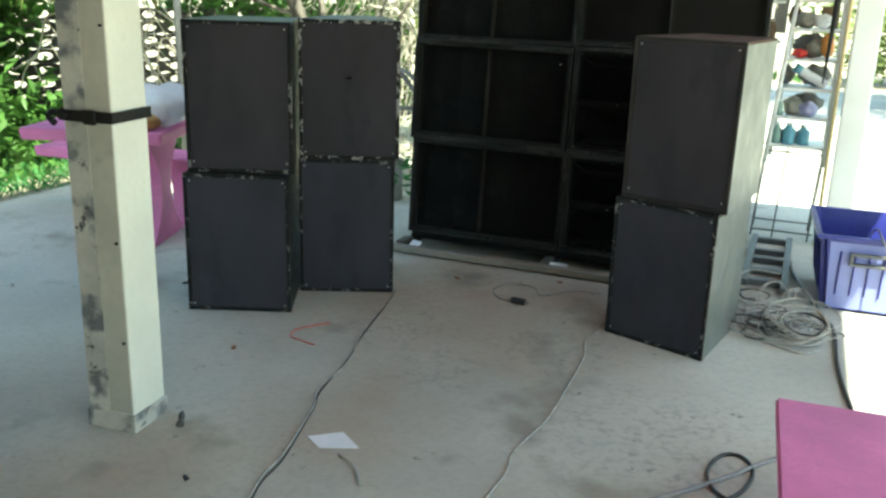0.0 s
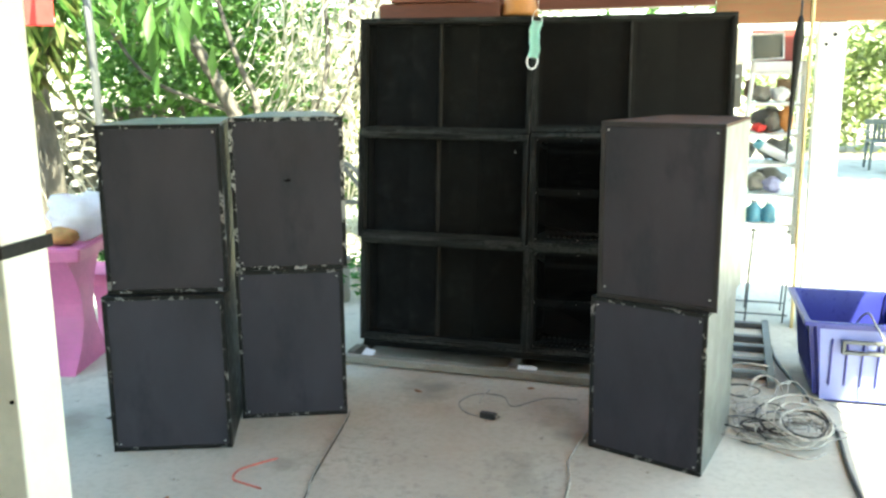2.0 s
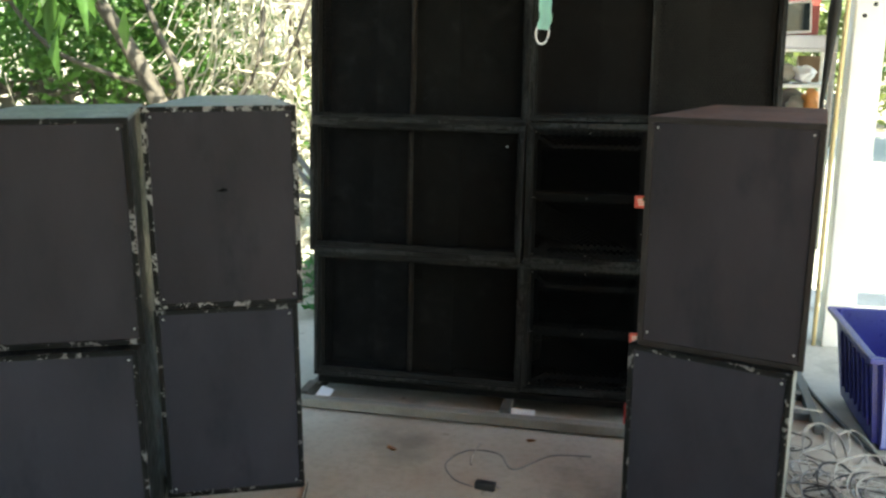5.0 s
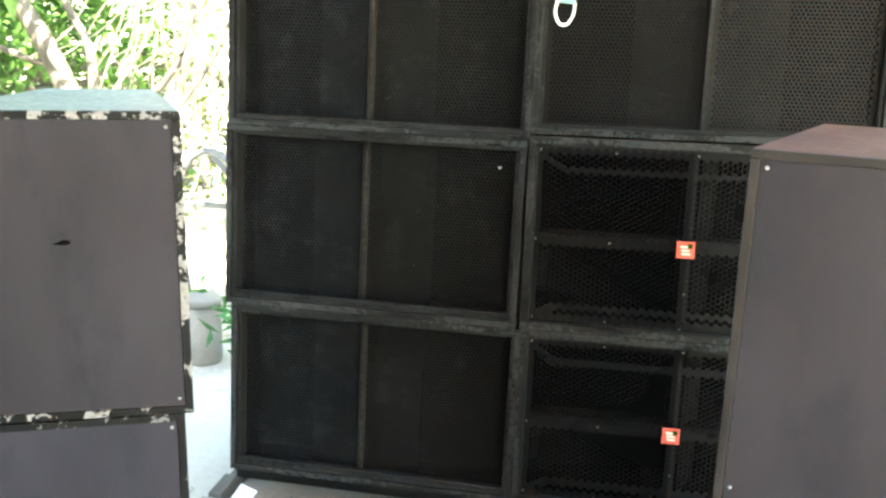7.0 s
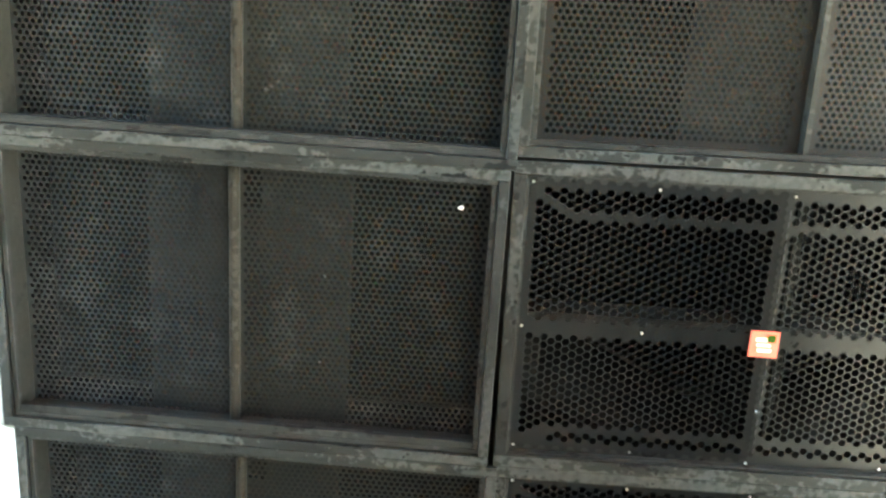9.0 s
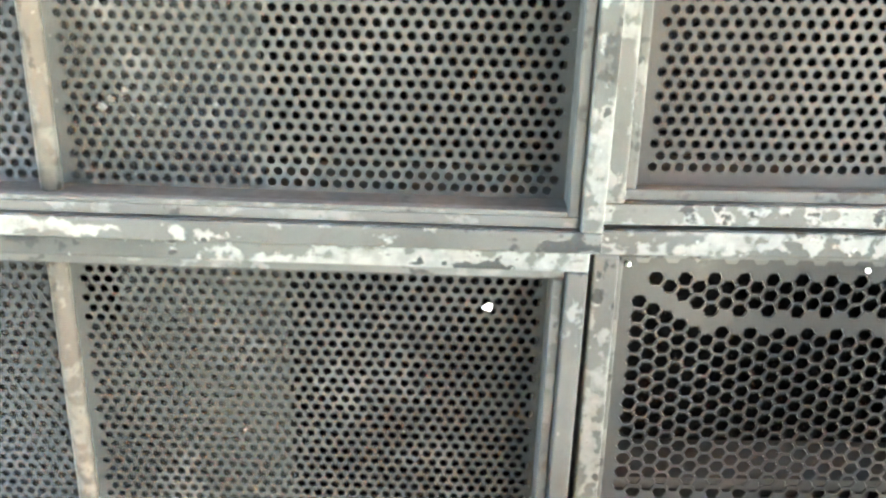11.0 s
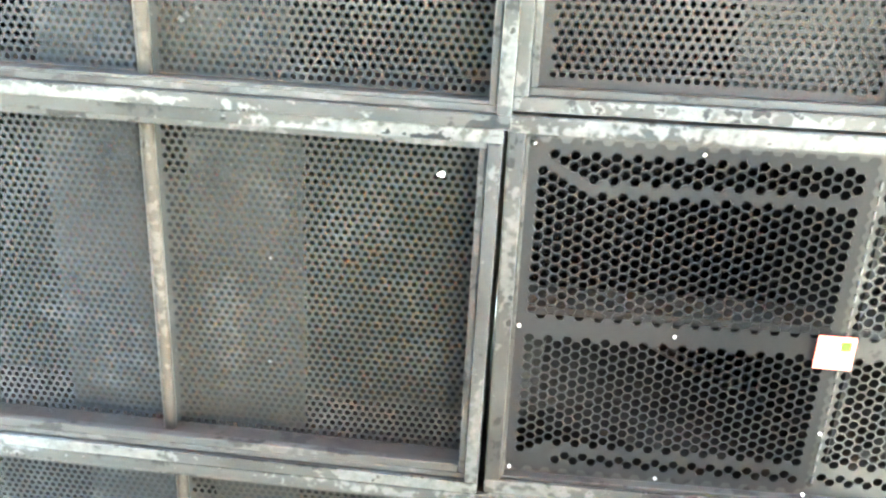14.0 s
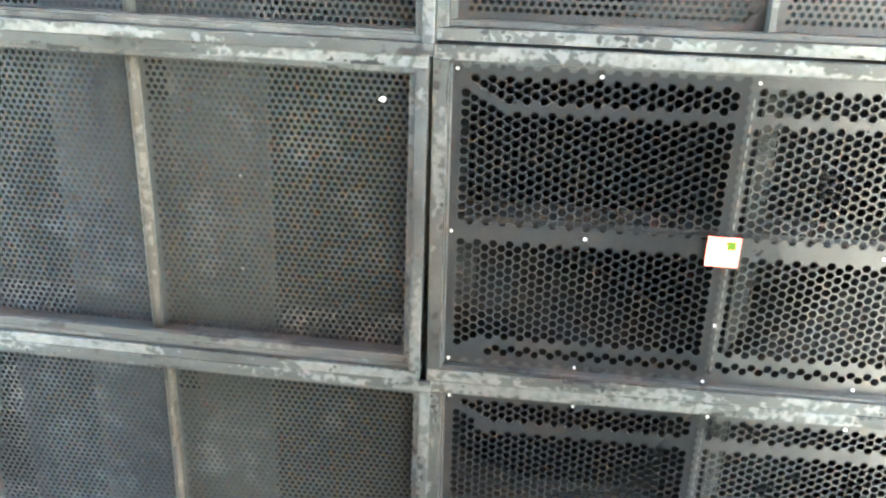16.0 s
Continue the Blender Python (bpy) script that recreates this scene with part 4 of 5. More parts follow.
floor_cable("short white wire on the concrete", [(-0.1, -0.42), (-0.11, -0.55), (-0.1, -0.62)], 0.004, M_CABLEWHITE)
floor_cable("thick black cable beside the bin", [(1.28, 1.15), (1.31, 0.7), (1.34, 0.4), (1.44, -0.05), (1.52, -0.35), (1.55, -0.55), (1.555, -0.93), (1.585, -1.3), (1.66, -1.8), (1.8, -2.4)], 0.0095, M_CABLEBLACK)
floor_cable("grey cable on the concrete", [(0.9, -2.5), (1.02, -2.37), (1.17, -2.19), (1.33, -1.97), (1.5, -1.8)], 0.0085, M_CABLEGREY)
floor_cable("black cable lying in a loop", [(1.5, -2.42), (1.3, -2.36), (1.16, -2.3), (1.11, -2.17), (1.15, -2.02), (1.22, -2.01), (1.26, -2.12), (1.22, -2.28), (1.1, -2.42)], 0.0068, M_CABLEBLACK)
plug = thing("plug", "black mains plug on the concrete", "plug", pose(0.0, -0.795, 0.0, 0, 0, -8))
solid("plug_body", [(-0.05, 0.03, -0.018, 0.018, 0, 0.03)], M_CABLEBLACK, plug, b=0.008)
solid("prong", [(0.031, 0.05, 0.004, 0.009, 0.012, 0.018)], M_SCREW, plug)
solid("prong", [(0.031, 0.05, -0.009, -0.004, 0.012, 0.018)], M_SCREW, plug)
bm = bmesh.new()
prism(bm, [(-0.11, -0.01), (-0.03, -0.065), (0.1, -0.005), (-0.005, 0.075)], [(-0.11, -0.01), (-0.03, -0.065), (0.1, -0.005), (-0.005, 0.075)], 0.001, 0.004)
tagged(part("paper_scrap", bm, M_PAPER, m=pose(-0.17, -2.52, 0)), "torn scrap of white paper", "paper")
bolt = thing("bolt", "rusty bolt standing on the concrete", "bolt", pose(-0.752, -2.655, 0.0, 0, 12, 40))
bm = bmesh.new()
lathe(bm, [(0.015, 0), (0.015, 0.012), (0.009, 0.014), (0.009, 0.03), (0.012, 0.032), (0.012, 0.045), (0.005, 0.06)], seg=8)
part("bolt_body", bm, M_STEEL, bolt)
for x, y, r, mt in ((-0.5, -2.95, 0.012, M_CABLEBLACK), (-1.0, -1.95, 0.014, M_WOOD), (0.1, -0.35, 0.012, M_WOOD), (-1.75, -1.3, 0.02, M_CABLEBLACK), (-0.45, -0.55, 0.016, M_WOOD)):
    bm = bmesh.new()
    blob(bm, (0, 0, 0.004), (r * 1.6, r * 0.7, 0.005), 0.4, x, 2)
    tagged(part("debris_chip", bm, mt, m=pose(x, y, 0.001, 0, 0, 70 * x)), "small dark chip of litter", "litter", "litter on the floor")

# tangled coil of cable
rnd = random.Random(4)
for k in range(34):
    cx, cy = 1.25 + 0.13 * (rnd.random() - 0.5) * 2, -0.48 + 0.27 * (rnd.random() - 0.5) * 2
    if k > 20:
        cx, cy = 1.36 + 0.05 * rnd.random(), -0.66 + 0.1 * (rnd.random() - 0.5)
    ra, rb, ph, lift = 0.05 + 0.11 * rnd.random(), 0.04 + 0.1 * rnd.random(), rnd.random() * 6, 0.004 + 0.0022 * k
    tilt = 0.25 * rnd.random() if k % 4 else 0.6 * rnd.random()
    pts = [(cx + ra * math.cos(ph + i * 0.9) * (1 + 0.25 * rnd.random()), cy + rb * math.sin(ph + i * 0.9) * (1 + 0.3 * rnd.random()), lift + 0.01 * rnd.random() + tilt * rb * (1 + math.sin(ph + i * 0.9))) for i in range(rnd.choice((7, 9, 12)))]
    tagged(bar("cable_loop", pts, 0.0033, (M_CABLEWHITE, M_CABLEGREY, M_CABLEWHITE, M_CABLEBLACK)[k % 4], seg=6, steps=5), "loop of dirty cable in a tangle", "cable", "tangled cable coil")
for pts in ([(1.05, -0.2), (1.15, -0.28), (1.12, -0.42), (1.25, -0.4), (1.4, -0.5)], [(1.12, -0.12), (1.28, 0.05), (1.3, -0.1), (1.2, -0.22), (1.36, -0.3), (1.44, -0.2)], [(1.08, -0.55), (1.16, -0.72), (1.26, -0.8), (1.4, -0.86), (1.48, -0.78)], [(1.1, -0.35), (1.18, -0.6), (1.3, -0.62), (1.46, -0.6)]):
    floor_cable("loose end of dirty white cable", pts, 0.0055, M_CABLEWHITE)

# flat steel frame lying on the floor behind the coil
lad = thing("steel_frame", "flat grey steel frame lying on the floor", "frame")
for q in ((1.05, 1.09, 0.1, 1.2), (1.27, 1.31, 0.0, 1.2)):
    solid("side_rail", [(*q, 0, 0.04)], M_STEEL, lad, b=0.004)
for y in (0.12, 0.35, 0.6, 0.8, 1.1):
    solid("cross_bar", [(1.091, 1.269, y, y + 0.05, 0.002, 0.038)], M_STEEL, lad, b=0.004)


# ---- pink concrete furniture ----
def concrete_table(label, m, length, depth, height, legs=(0.12, 1.0)):
    ob = thing("concrete_table", label, "table", m)
    bm = bmesh.new()
    prism(bm, [(0, 0), (length, 0), (length, depth), (0, depth)], [(-0.008, -0.008), (length + 0.008, -0.008), (length + 0.008, depth + 0.008), (-0.008, depth + 0.008)], height - 0.07, height)
    bmesh.ops.bevel(bm, geom=bm.edges[:], offset=0.008, segments=2, affect="EDGES")
    part("tabletop", bm, M_PINK, ob)
    for x in legs:
        bm = bmesh.new()
        n = 9
        prof = []
        for i in range(n + 1):
            f = i / n
            half = 0.075 + (depth / 2 - 0.12) * abs(2 * f - 1) ** 2.0
            prof.append((half, f * (height - 0.0705)))
        vs = [[bm.verts.new((x + dx, depth / 2 + s * w_, z)) for dx, s in ((0, -1), (0.16, -1), (0.16, 1), (0, 1))] for w_, z in prof]
        bm.faces.new(vs[0][::-1])
        bm.faces.new(vs[-1])
        for p, q in zip(vs, vs[1:]):
            for i in range(4):
                bm.faces.new((p[i], p[(i + 1) % 4], q[(i + 1) % 4], q[i]))
        part("leg", bm, M_PINK, ob, "waisted pink leg")
    return ob


concrete_table("pink painted concrete table under the trees", pose(-3.05, -1.12, 0, 0, 0, 17), 0.86, 0.6, 0.72, (0.6,))
concrete_table("pink painted concrete bench behind its table", pose(-3.68, -0.42, 0, 0, 0, 3), 1.35, 0.34, 0.45, (0.55, 1.05))
bag = thing("plastic_bag", "white plastic bag with bread on the pink table", "bag", pose(-2.45, -0.55, 0.72))
bm = bmesh.new()
blob(bm, (0, 0, 0.12), (0.2, 0.15, 0.125), 0.35, 3)
part("sack", bm, M_BAG, bag, smooth=True)
bread = thing("bread", "brown bread roll on the pink table", "bread", pose(-2.4, -0.78, 0.72))
bm = bmesh.new()
blob(bm, (0, 0, 0.05), (0.1, 0.07, 0.05), 0.2, 5)
part("loaf", bm, M_BREAD, bread, smooth=True)
NEAR = concrete_table("pink painted concrete bench beside the cables", pose(1.33, -3.04, 0, 0, 0, 3), 1.3, 0.6, 0.45)

# ---- white shelf with clutter behind the boxes ----
shelf = thing("shelf_rack", "white steel shelf rack crowded with household things", "shelf")
for x0, x1, y in ((1.14, 1.06, 1.3), (1.43, 1.43, 1.3), (1.14, 1.08, 1.62), (1.43, 1.43, 1.62)):
    bar("upright", [(x0, y, 1.66), (x1, y, 0.52)], 0.016, M_WHITE, shelf, seg=6)
for z in (0.63, 0.82, 1.01, 1.2, 1.39, 1.575):
    f = (1.66 - z) / 1.14
    solid("shelf_board", [(1.13 - 0.07 * f, 1.445, 1.285, 1.64, z, z + 0.018)], M_WHITE, shelf, b=0.003)
stand = thing("wire_stand", "thin grey wire stand carrying the white rack", "stand")
for x in (1.06, 1.2, 1.43):
    for y in (1.3, 1.62):
        bar("leg", [(x, y, 0.615), (x - 0.03, y, 0)], 0.006, M_STEEL, stand, seg=6)
for z in (0.6, 0.05):
    bar("rail", [(1.03, 1.3, z), (1.43, 1.3, z)], 0.006, M_STEEL, stand, seg=6)
    bar("rail", [(1.03, 1.62, z), (1.43, 1.62, z)], 0.006, M_STEEL, stand, seg=6)


def bottle(label, x, y, z, r, h, material):
    ob = thing("bottle", label, "bottle", pose(x, y, z))
    bm = bmesh.new()
    lathe(bm, [(r * 0.95, 0), (r, 0.01), (r, h * 0.65), (r * 0.45, h * 0.85), (r * 0.4, h * 0.9)], seg=12)
    part("bottle_body", bm, material, ob, smooth=True)
    bm = bmesh.new()
    lathe(bm, [(r * 0.5, h * 0.9), (r * 0.5, h), (r * 0.4, h * 1.01)], seg=12)
    part("cap", bm, M_CLOTHWHITE, ob, smooth=True)


def sack(label, name, category, x, y, z, size, material, seed):
    bm = bmesh.new()
    blob(bm, (0, 0, size[2]), size, 0.35, seed)
    tagged(part(name, bm, material, m=pose(x, y, z), smooth=True), label, category)


tagged(solid("white_box", [(1.13, 1.4, 1.3, 1.6, 1.594, 1.66)], M_PAPER, b=0.008), "flat white box lying on the rack", "box")
tv = thing("monitor", "old grey monitor with dark screen on the rack", "monitor", pose(1.12, 1.33, 1.661, 0, -3, 4))
solid("case", [(0, 0.2, 0.01, 0.16, 0, 0.17)], M_WHITE, tv, b=0.008)
solid("screen", [(0.012, 0.188, 0.006, 0.0095, 0.015, 0.155)], M_SCREEN, tv)
tagged(solid("red_case", [(1.12, 1.38, 1.54, 1.59, 1.661, 1.86)], M_CRIMSON, b=0.006), "red plastic case on the rack", "case")
tagged(solid("brown_box", [(1.29, 1.4, 1.5, 1.6, 1.409, 1.55)], M_BROWN, b=0.006), "brown cardboard box on the rack", "box")
sack("crumpled orange cloth on the rack", "cloth_bag", "bag", 1.35, 1.4, 1.22, (0.045, 0.06, 0.08), M_ORANGE, 12)
for label, x, y, z, size, m_, seed in (("crumpled pale cloth bag on the rack", 1.2, 1.42, 1.41, (0.07, 0.09, 0.05), M_RAIL, 1), ("crumpled brown cloth on the rack", 1.13, 1.48, 1.41, (0.04, 0.06, 0.07), M_BROWN, 2), ("crumpled white cloth bag on the rack", 1.3, 1.38, 1.41, (0.06, 0.08, 0.045), M_CLOTHWHITE, 3),
                                    ("crumpled grey cloth bag on the rack", 1.25, 1.52, 1.22, (0.12, 0.07, 0.075), M_GREYCLUTTER, 4), ("crumpled red cloth bag on the rack", 1.19, 1.36, 1.22, (0.045, 0.05, 0.03), M_RED, 6), ("crumpled white cloth bag on the rack", 1.28, 1.4, 1.22, (0.05, 0.05, 0.06), M_RAIL, 5),
                                    ("dark crumpled bag on the rack", 1.3, 1.5, 1.03, (0.1, 0.08, 0.07), M_GREYCLUTTER, 7), ("dark crumpled bag on the rack", 1.13, 1.52, 1.03, (0.05, 0.06, 0.065), M_GREYCLUTTER, 9),
                                    ("crumpled pale cloth bag on the rack", 1.19, 1.42, 0.84, (0.06, 0.08, 0.06), M_RAIL, 8), ("crumpled lilac plastic on the rack", 1.29, 1.38, 0.84, (0.06, 0.06, 0.05), M_LILAC, 10), ("dark crumpled bag on the rack", 1.28, 1.54, 0.84, (0.1, 0.06, 0.07), M_GREYCLUTTER, 11)):
    sack(label, "cloth_bag", "bag", x, y, z, size, m_, seed)
side = thing("side_shelf", "small white side shelf fixed beside the rack", "shelf")
for z in (1.3, 1.56):
    solid("shelf_board", [(0.93, 1.055, 1.42, 1.66, z, z + 0.018)], M_WHITE, side, b=0.003)
for y in (1.43, 1.64):
    bar("upright", [(0.94, y, 0.0), (0.94, y, 1.86)], 0.011, M_WHITE, side, seg=6)
tagged(solid("hanging_cloth", [(-0.045, 0.045, -0.006, 0.006, 0, 0.52)], M_RAIL, m=pose(1.03, 1.7, 1.36, 2, 0, 6), b=0.004), "grey white cloth hanging beside the rack", "cloth")
bottle("brown bottle on the side shelf", 0.99, 1.5, 1.318, 0.03, 0.14, M_BROWN)
bottle("green bottle on the side shelf", 1.0, 1.5, 1.578, 0.03, 0.16, M_GREENPL)
roll = thing("paper_roll", "pale printed roll with teal end lying on the rack", "roll", pose(1.19, 1.36, 1.15, 0, 118, 0))
bm = bmesh.new()
lathe(bm, [(0.028, 0), (0.03, 0.01), (0.03, 0.2), (0.028, 0.21)], seg=14)
part("roll_body", bm, M_PAPER, roll, smooth=True)
bm = bmesh.new()
lathe(bm, [(0.031, -0.02), (0.031, 0.03)], seg=14)
part("end", bm, M_CYAN, roll, "teal end", smooth=True)
bottle("teal bottle on the rack", 1.19, 1.36, 0.649, 0.045, 0.14, M_CYAN)
bottle("teal bottle on the rack", 1.28, 1.38, 0.649, 0.045, 0.13, M_CYAN)
bottle("green bottle on the rack", 1.115, 1.36, 0.649, 0.03, 0.14, M_GREENPL)
bottle("green bottle on the rack", 1.11, 1.36, 0.839, 0.025, 0.1, M_GREENPL)

pole = thing("bamboo_pole", "yellow bamboo pole leaning on the white post", "pole")
bm = bmesh.new()
tube(bm, [(1.452, 1.2, 0.0), (1.448, 1.2, 1.0), (1.45, 1.14, 2.3)], 0.012, 10, 6)
part("cane", bm, M_BAMBOO, pole, smooth=True)
for z in (0.35, 0.75, 1.1, 1.45, 1.75):
    bm = bmesh.new()
    lathe(bm, [(0.012, -0.01), (0.0145, 0), (0.012, 0.01)], (1.449, 1.198, z), 10)
    part("node_ring", bm, M_BAMBOO, pole, smooth=True)
umb = thing("umbrella", "folded black umbrella hanging from the beam", "umbrella", pose(1.35, 1.1, 1.1, 3, 2, 0))
bm = bmesh.new()
lathe(bm, [(0.004, -0.02), (0.009, 0.1), (0.014, 0.3), (0.021, 0.5), (0.032, 0.68), (0.022, 0.78), (0.01, 0.82)], seg=9)
part("folded_cloth", bm, M_RUBBER, umb, smooth=True)
bar("handle", [(0, 0, 0.8), (0, 0, 0.86), (0.0, 0.03, 0.9), (0.0, 0.075, 0.9)], 0.007, M_CABLEBLACK, umb, steps=4)

# ---- far yard seen past the white post ----
def garden_chair(m):
    ob = thing("plastic_chair", "grey plastic garden chair in the far yard", "chair", m)
    for x, y in ((0, 0), (0.45, 0), (0.03, 0.42), (0.42, 0.42)):
        bar("leg", [(x, y, 0), (0.225 + (x - 0.225) * 0.9, 0.21 + (y - 0.21) * 0.9, 0.43)], (0.02, 0.03), M_CHAIR, ob, seg=6)
    solid("seat", [(0.01, 0.44, -0.01, 0.43, 0.43, 0.46)], M_CHAIR, ob, b=0.01)
    for x in (0.03, 0.13, 0.2, 0.27, 0.38):
        solid("back_slat", [(x, x + 0.05, 0.4, 0.43, 0.461, 0.69)], M_CHAIR, ob, b=0.005)
    solid("backrest", [(0.0, 0.45, 0.395, 0.435, 0.691, 0.78)], M_CHAIR, ob, b=0.015)
    for x in (-0.03, 0.44):
        solid("armrest", [(x, x + 0.04, 0.0, 0.43, 0.58, 0.61)], M_CHAIR, ob, b=0.008)
    return ob


garden_chair(pose(3.12, 10.75, -0.005, 0, 0, 8))
cart = thing("barrow", "dark round barrow in the far yard", "cart", pose(4.6, 10.9, 0))
bm = bmesh.new()
blob(bm, (0, 0, 0.62), (0.5, 0.4, 0.3), 0.1, 2)
part("tray", bm, M_STEEL, cart, smooth=True)
for x in (-0.35, 0.3):
    bar("leg", [(x, 0, 0.4), (x, 0, 0.0)], 0.04, M_CABLEBLACK, cart, seg=6)

# ---- plants ----
def leaves_mesh(name, centres, length, width, rng, droop=0.3, fold=0.25):
    """Many folded leaves, each four corners on a bent midrib."""
    n = len(centres)
    d = rng.normal(size=(n, 3))
    d[:, 2] = d[:, 2] * 0.6 - droop
    d /= np.linalg.norm(d, axis=1)[:, None]
    s = np.cross(d, rng.normal(size=(n, 3)))
    s /= np.linalg.norm(s, axis=1)[:, None]
    u = np.cross(s, d)
    L = length * (0.6 + 0.8 * rng.random((n, 1)))
    W = width * (0.6 + 0.8 * rng.random((n, 1)))
    base, tip = centres, centres + d * L
    mid = centres + d * L * 0.5
    v = np.stack([base, mid + s * W / 2 + u * W * fold, tip - u * W * fold, mid - s * W / 2 + u * W * fold], 1).reshape(-1, 3)
    k = np.arange(n)[:, None] * 4
    f = np.concatenate([k + np.array([[0, 1, 2]]), k + np.array([[0, 2, 3]])])
    return raw_mesh(name, v, f)


def clumps(rng, at, size, count, each, spread):
    """Leaf places in clumps inside an uneven ellipsoid, with gaps between."""
    c = rng.normal(size=(count, 3))
    c /= np.linalg.norm(c, axis=1)[:, None]
    c = np.array(at) + c * np.array(size) * (0.35 + 0.75 * rng.random((count, 1)))
    return (np.repeat(c, each, 0) + rng.normal(size=(count * each, 3)) * spread)


def tree(name, label, trunk, radius, branches, crowns, material, length, width, seed, droop=0.3):
    rng = np.random.default_rng(seed)
    ob = thing(name, label, "tree")
    bm = bmesh.new()
    tube(bm, trunk, radius, 9, 5)
    part("trunk", bm, M_BARK, ob, smooth=True)
    for pts, r in branches:
        bm = bmesh.new()
        tube(bm, pts, r, 6, 5)
        part("limb", bm, M_BARK, ob, smooth=True)
    pts = np.concatenate([clumps(rng, *c) for c in crowns])
    pts = pts[pts[:, 2] > 0.05]
    mesh_part("crown", leaves_mesh("crown", pts, length, width, rng, droop), material, ob)
    return ob


tree("mango_tree", "mango tree with long drooping leaves", [(-4.2, 1.1, -0.05), (-4.15, 1.1, 0.8), (-4.25, 1.15, 1.7), (-4.1, 1.2, 3.0)], (0.17, 0.1),
     [([(-4.2, 1.1, 1.4), (-3.8, 0.9, 2.1), (-3.6, 0.7, 3.0)], (0.07, 0.03)), ([(-4.2, 1.1, 1.6), (-4.7, 0.9, 2.2), (-5.2, 0.8, 2.8)], (0.07, 0.03))],
     [((-4.15, 0.75, 1.85), (0.42, 0.35, 0.45), 20, 30, 0.1), ((-4.4, 1.2, 3.0), (1.5, 1.2, 0.7), 60, 40, 0.2)], M_LEAFPALE, 0.26, 0.055, 1, 1.9)
tree("garden_tree", "leafy tree with grey slanting limbs", [(-2.95, 2.3, -0.05), (-3.0, 2.3, 0.8), (-3.18, 2.35, 1.3), (-3.56, 2.35, 1.92), (-4.1, 2.4, 2.6)], (0.1, 0.035),
     [([(-2.92, 2.3, 0.9), (-2.94, 2.35, 1.38), (-3.1, 2.35, 1.72), (-3.35, 2.35, 2.5)], (0.035, 0.018)), ([(-3.15, 2.35, 1.28), (-3.45, 2.3, 1.37), (-4.01, 2.3, 1.6), (-4.43, 2.3, 2.14), (-4.7, 2.3, 2.7)], (0.022, 0.014)), ([(-2.9, 2.3, 0.8), (-2.35, 2.5, 1.5), (-2.4, 2.6, 2.8)], (0.03, 0.016)), ([(-2.9, 2.3, 0.6), (-2.2, 2.4, 1.3), (-1.75, 2.5, 2.4)], (0.02, 0.012))],
     [((-4.3, 3.4, 1.9), (1.4, 0.9, 0.9), 105, 36, 0.17), ((-3.2, 2.2, 3.3), (2.0, 1.2, 0.6), 60, 40, 0.22), ((-3.6, 1.9, 2.35), (0.35, 0.3, 0.3), 8, 30, 0.1)], M_LEAF, 0.12, 0.05, 2, 0.3)
tree("vine_thicket", "thicket of dry pale vines hung over a shrub", [(-1.7, 3.2, -0.05), (-1.75, 3.2, 1.0), (-1.6, 3.2, 2.4)], (0.1, 0.05),
     [([(-1.7, 3.2, 0.8), (-2.3, 3.0, 1.7), (-2.2, 3.0, 2.8)], (0.04, 0.02)), ([(-1.7, 3.2, 0.5), (-1.2, 3.1, 1.4), (-1.3, 3.0, 2.6)], (0.04, 0.02))],
     [((-1.9, 3.2, 1.7), (1.2, 0.7, 1.3), 150, 30, 0.2)], M_DRY, 0.1, 0.022, 3, 0.5)
tree("shrub", "yellow green shrub beside the wall of speakers", [(-1.25, 1.9, -0.05), (-1.3, 1.9, 0.8), (-1.25, 1.95, 1.7)], (0.04, 0.02),
     [([(-1.3, 1.9, 0.6), (-1.6, 1.8, 1.3), (-1.5, 1.9, 1.9)], (0.02, 0.01))],
     [((-1.2, 2.0, 1.5), (0.5, 0.4, 0.9), 40, 26, 0.13), ((-2.6, 3.6, 1.3), (1.6, 0.5, 1.3), 34, 26, 0.2)], M_LEAFPALE, 0.085, 0.035, 4, 0.3)
tree("far_tree", "bright green trees behind the yard, with an unseen crown added for shade", [(4.4, 14.5, -0.05), (4.4, 14.5, 1.5), (4.3, 14.4, 4)], (0.2, 0.12),
     [([(4.4, 14.5, 1.4), (3.6, 14.0, 2.6), (3.0, 13.6, 3.6)], (0.05, 0.03)), ([(4.4, 14.5, 1.4), (5.4, 14.0, 2.6), (6, 13.6, 3.6)], (0.08, 0.04))],
     # The second crown is out of view, added to shade the far slab.
     [((4.2, 14.4, 1.3), (3.4, 0.9, 1.5), 110, 40, 0.3), ((4.9, 8.9, 4.2), (3.2, 1.9, 0.5), 220, 60, 0.3)], M_LEAFSUN, 0.22, 0.09, 5, 0.3)
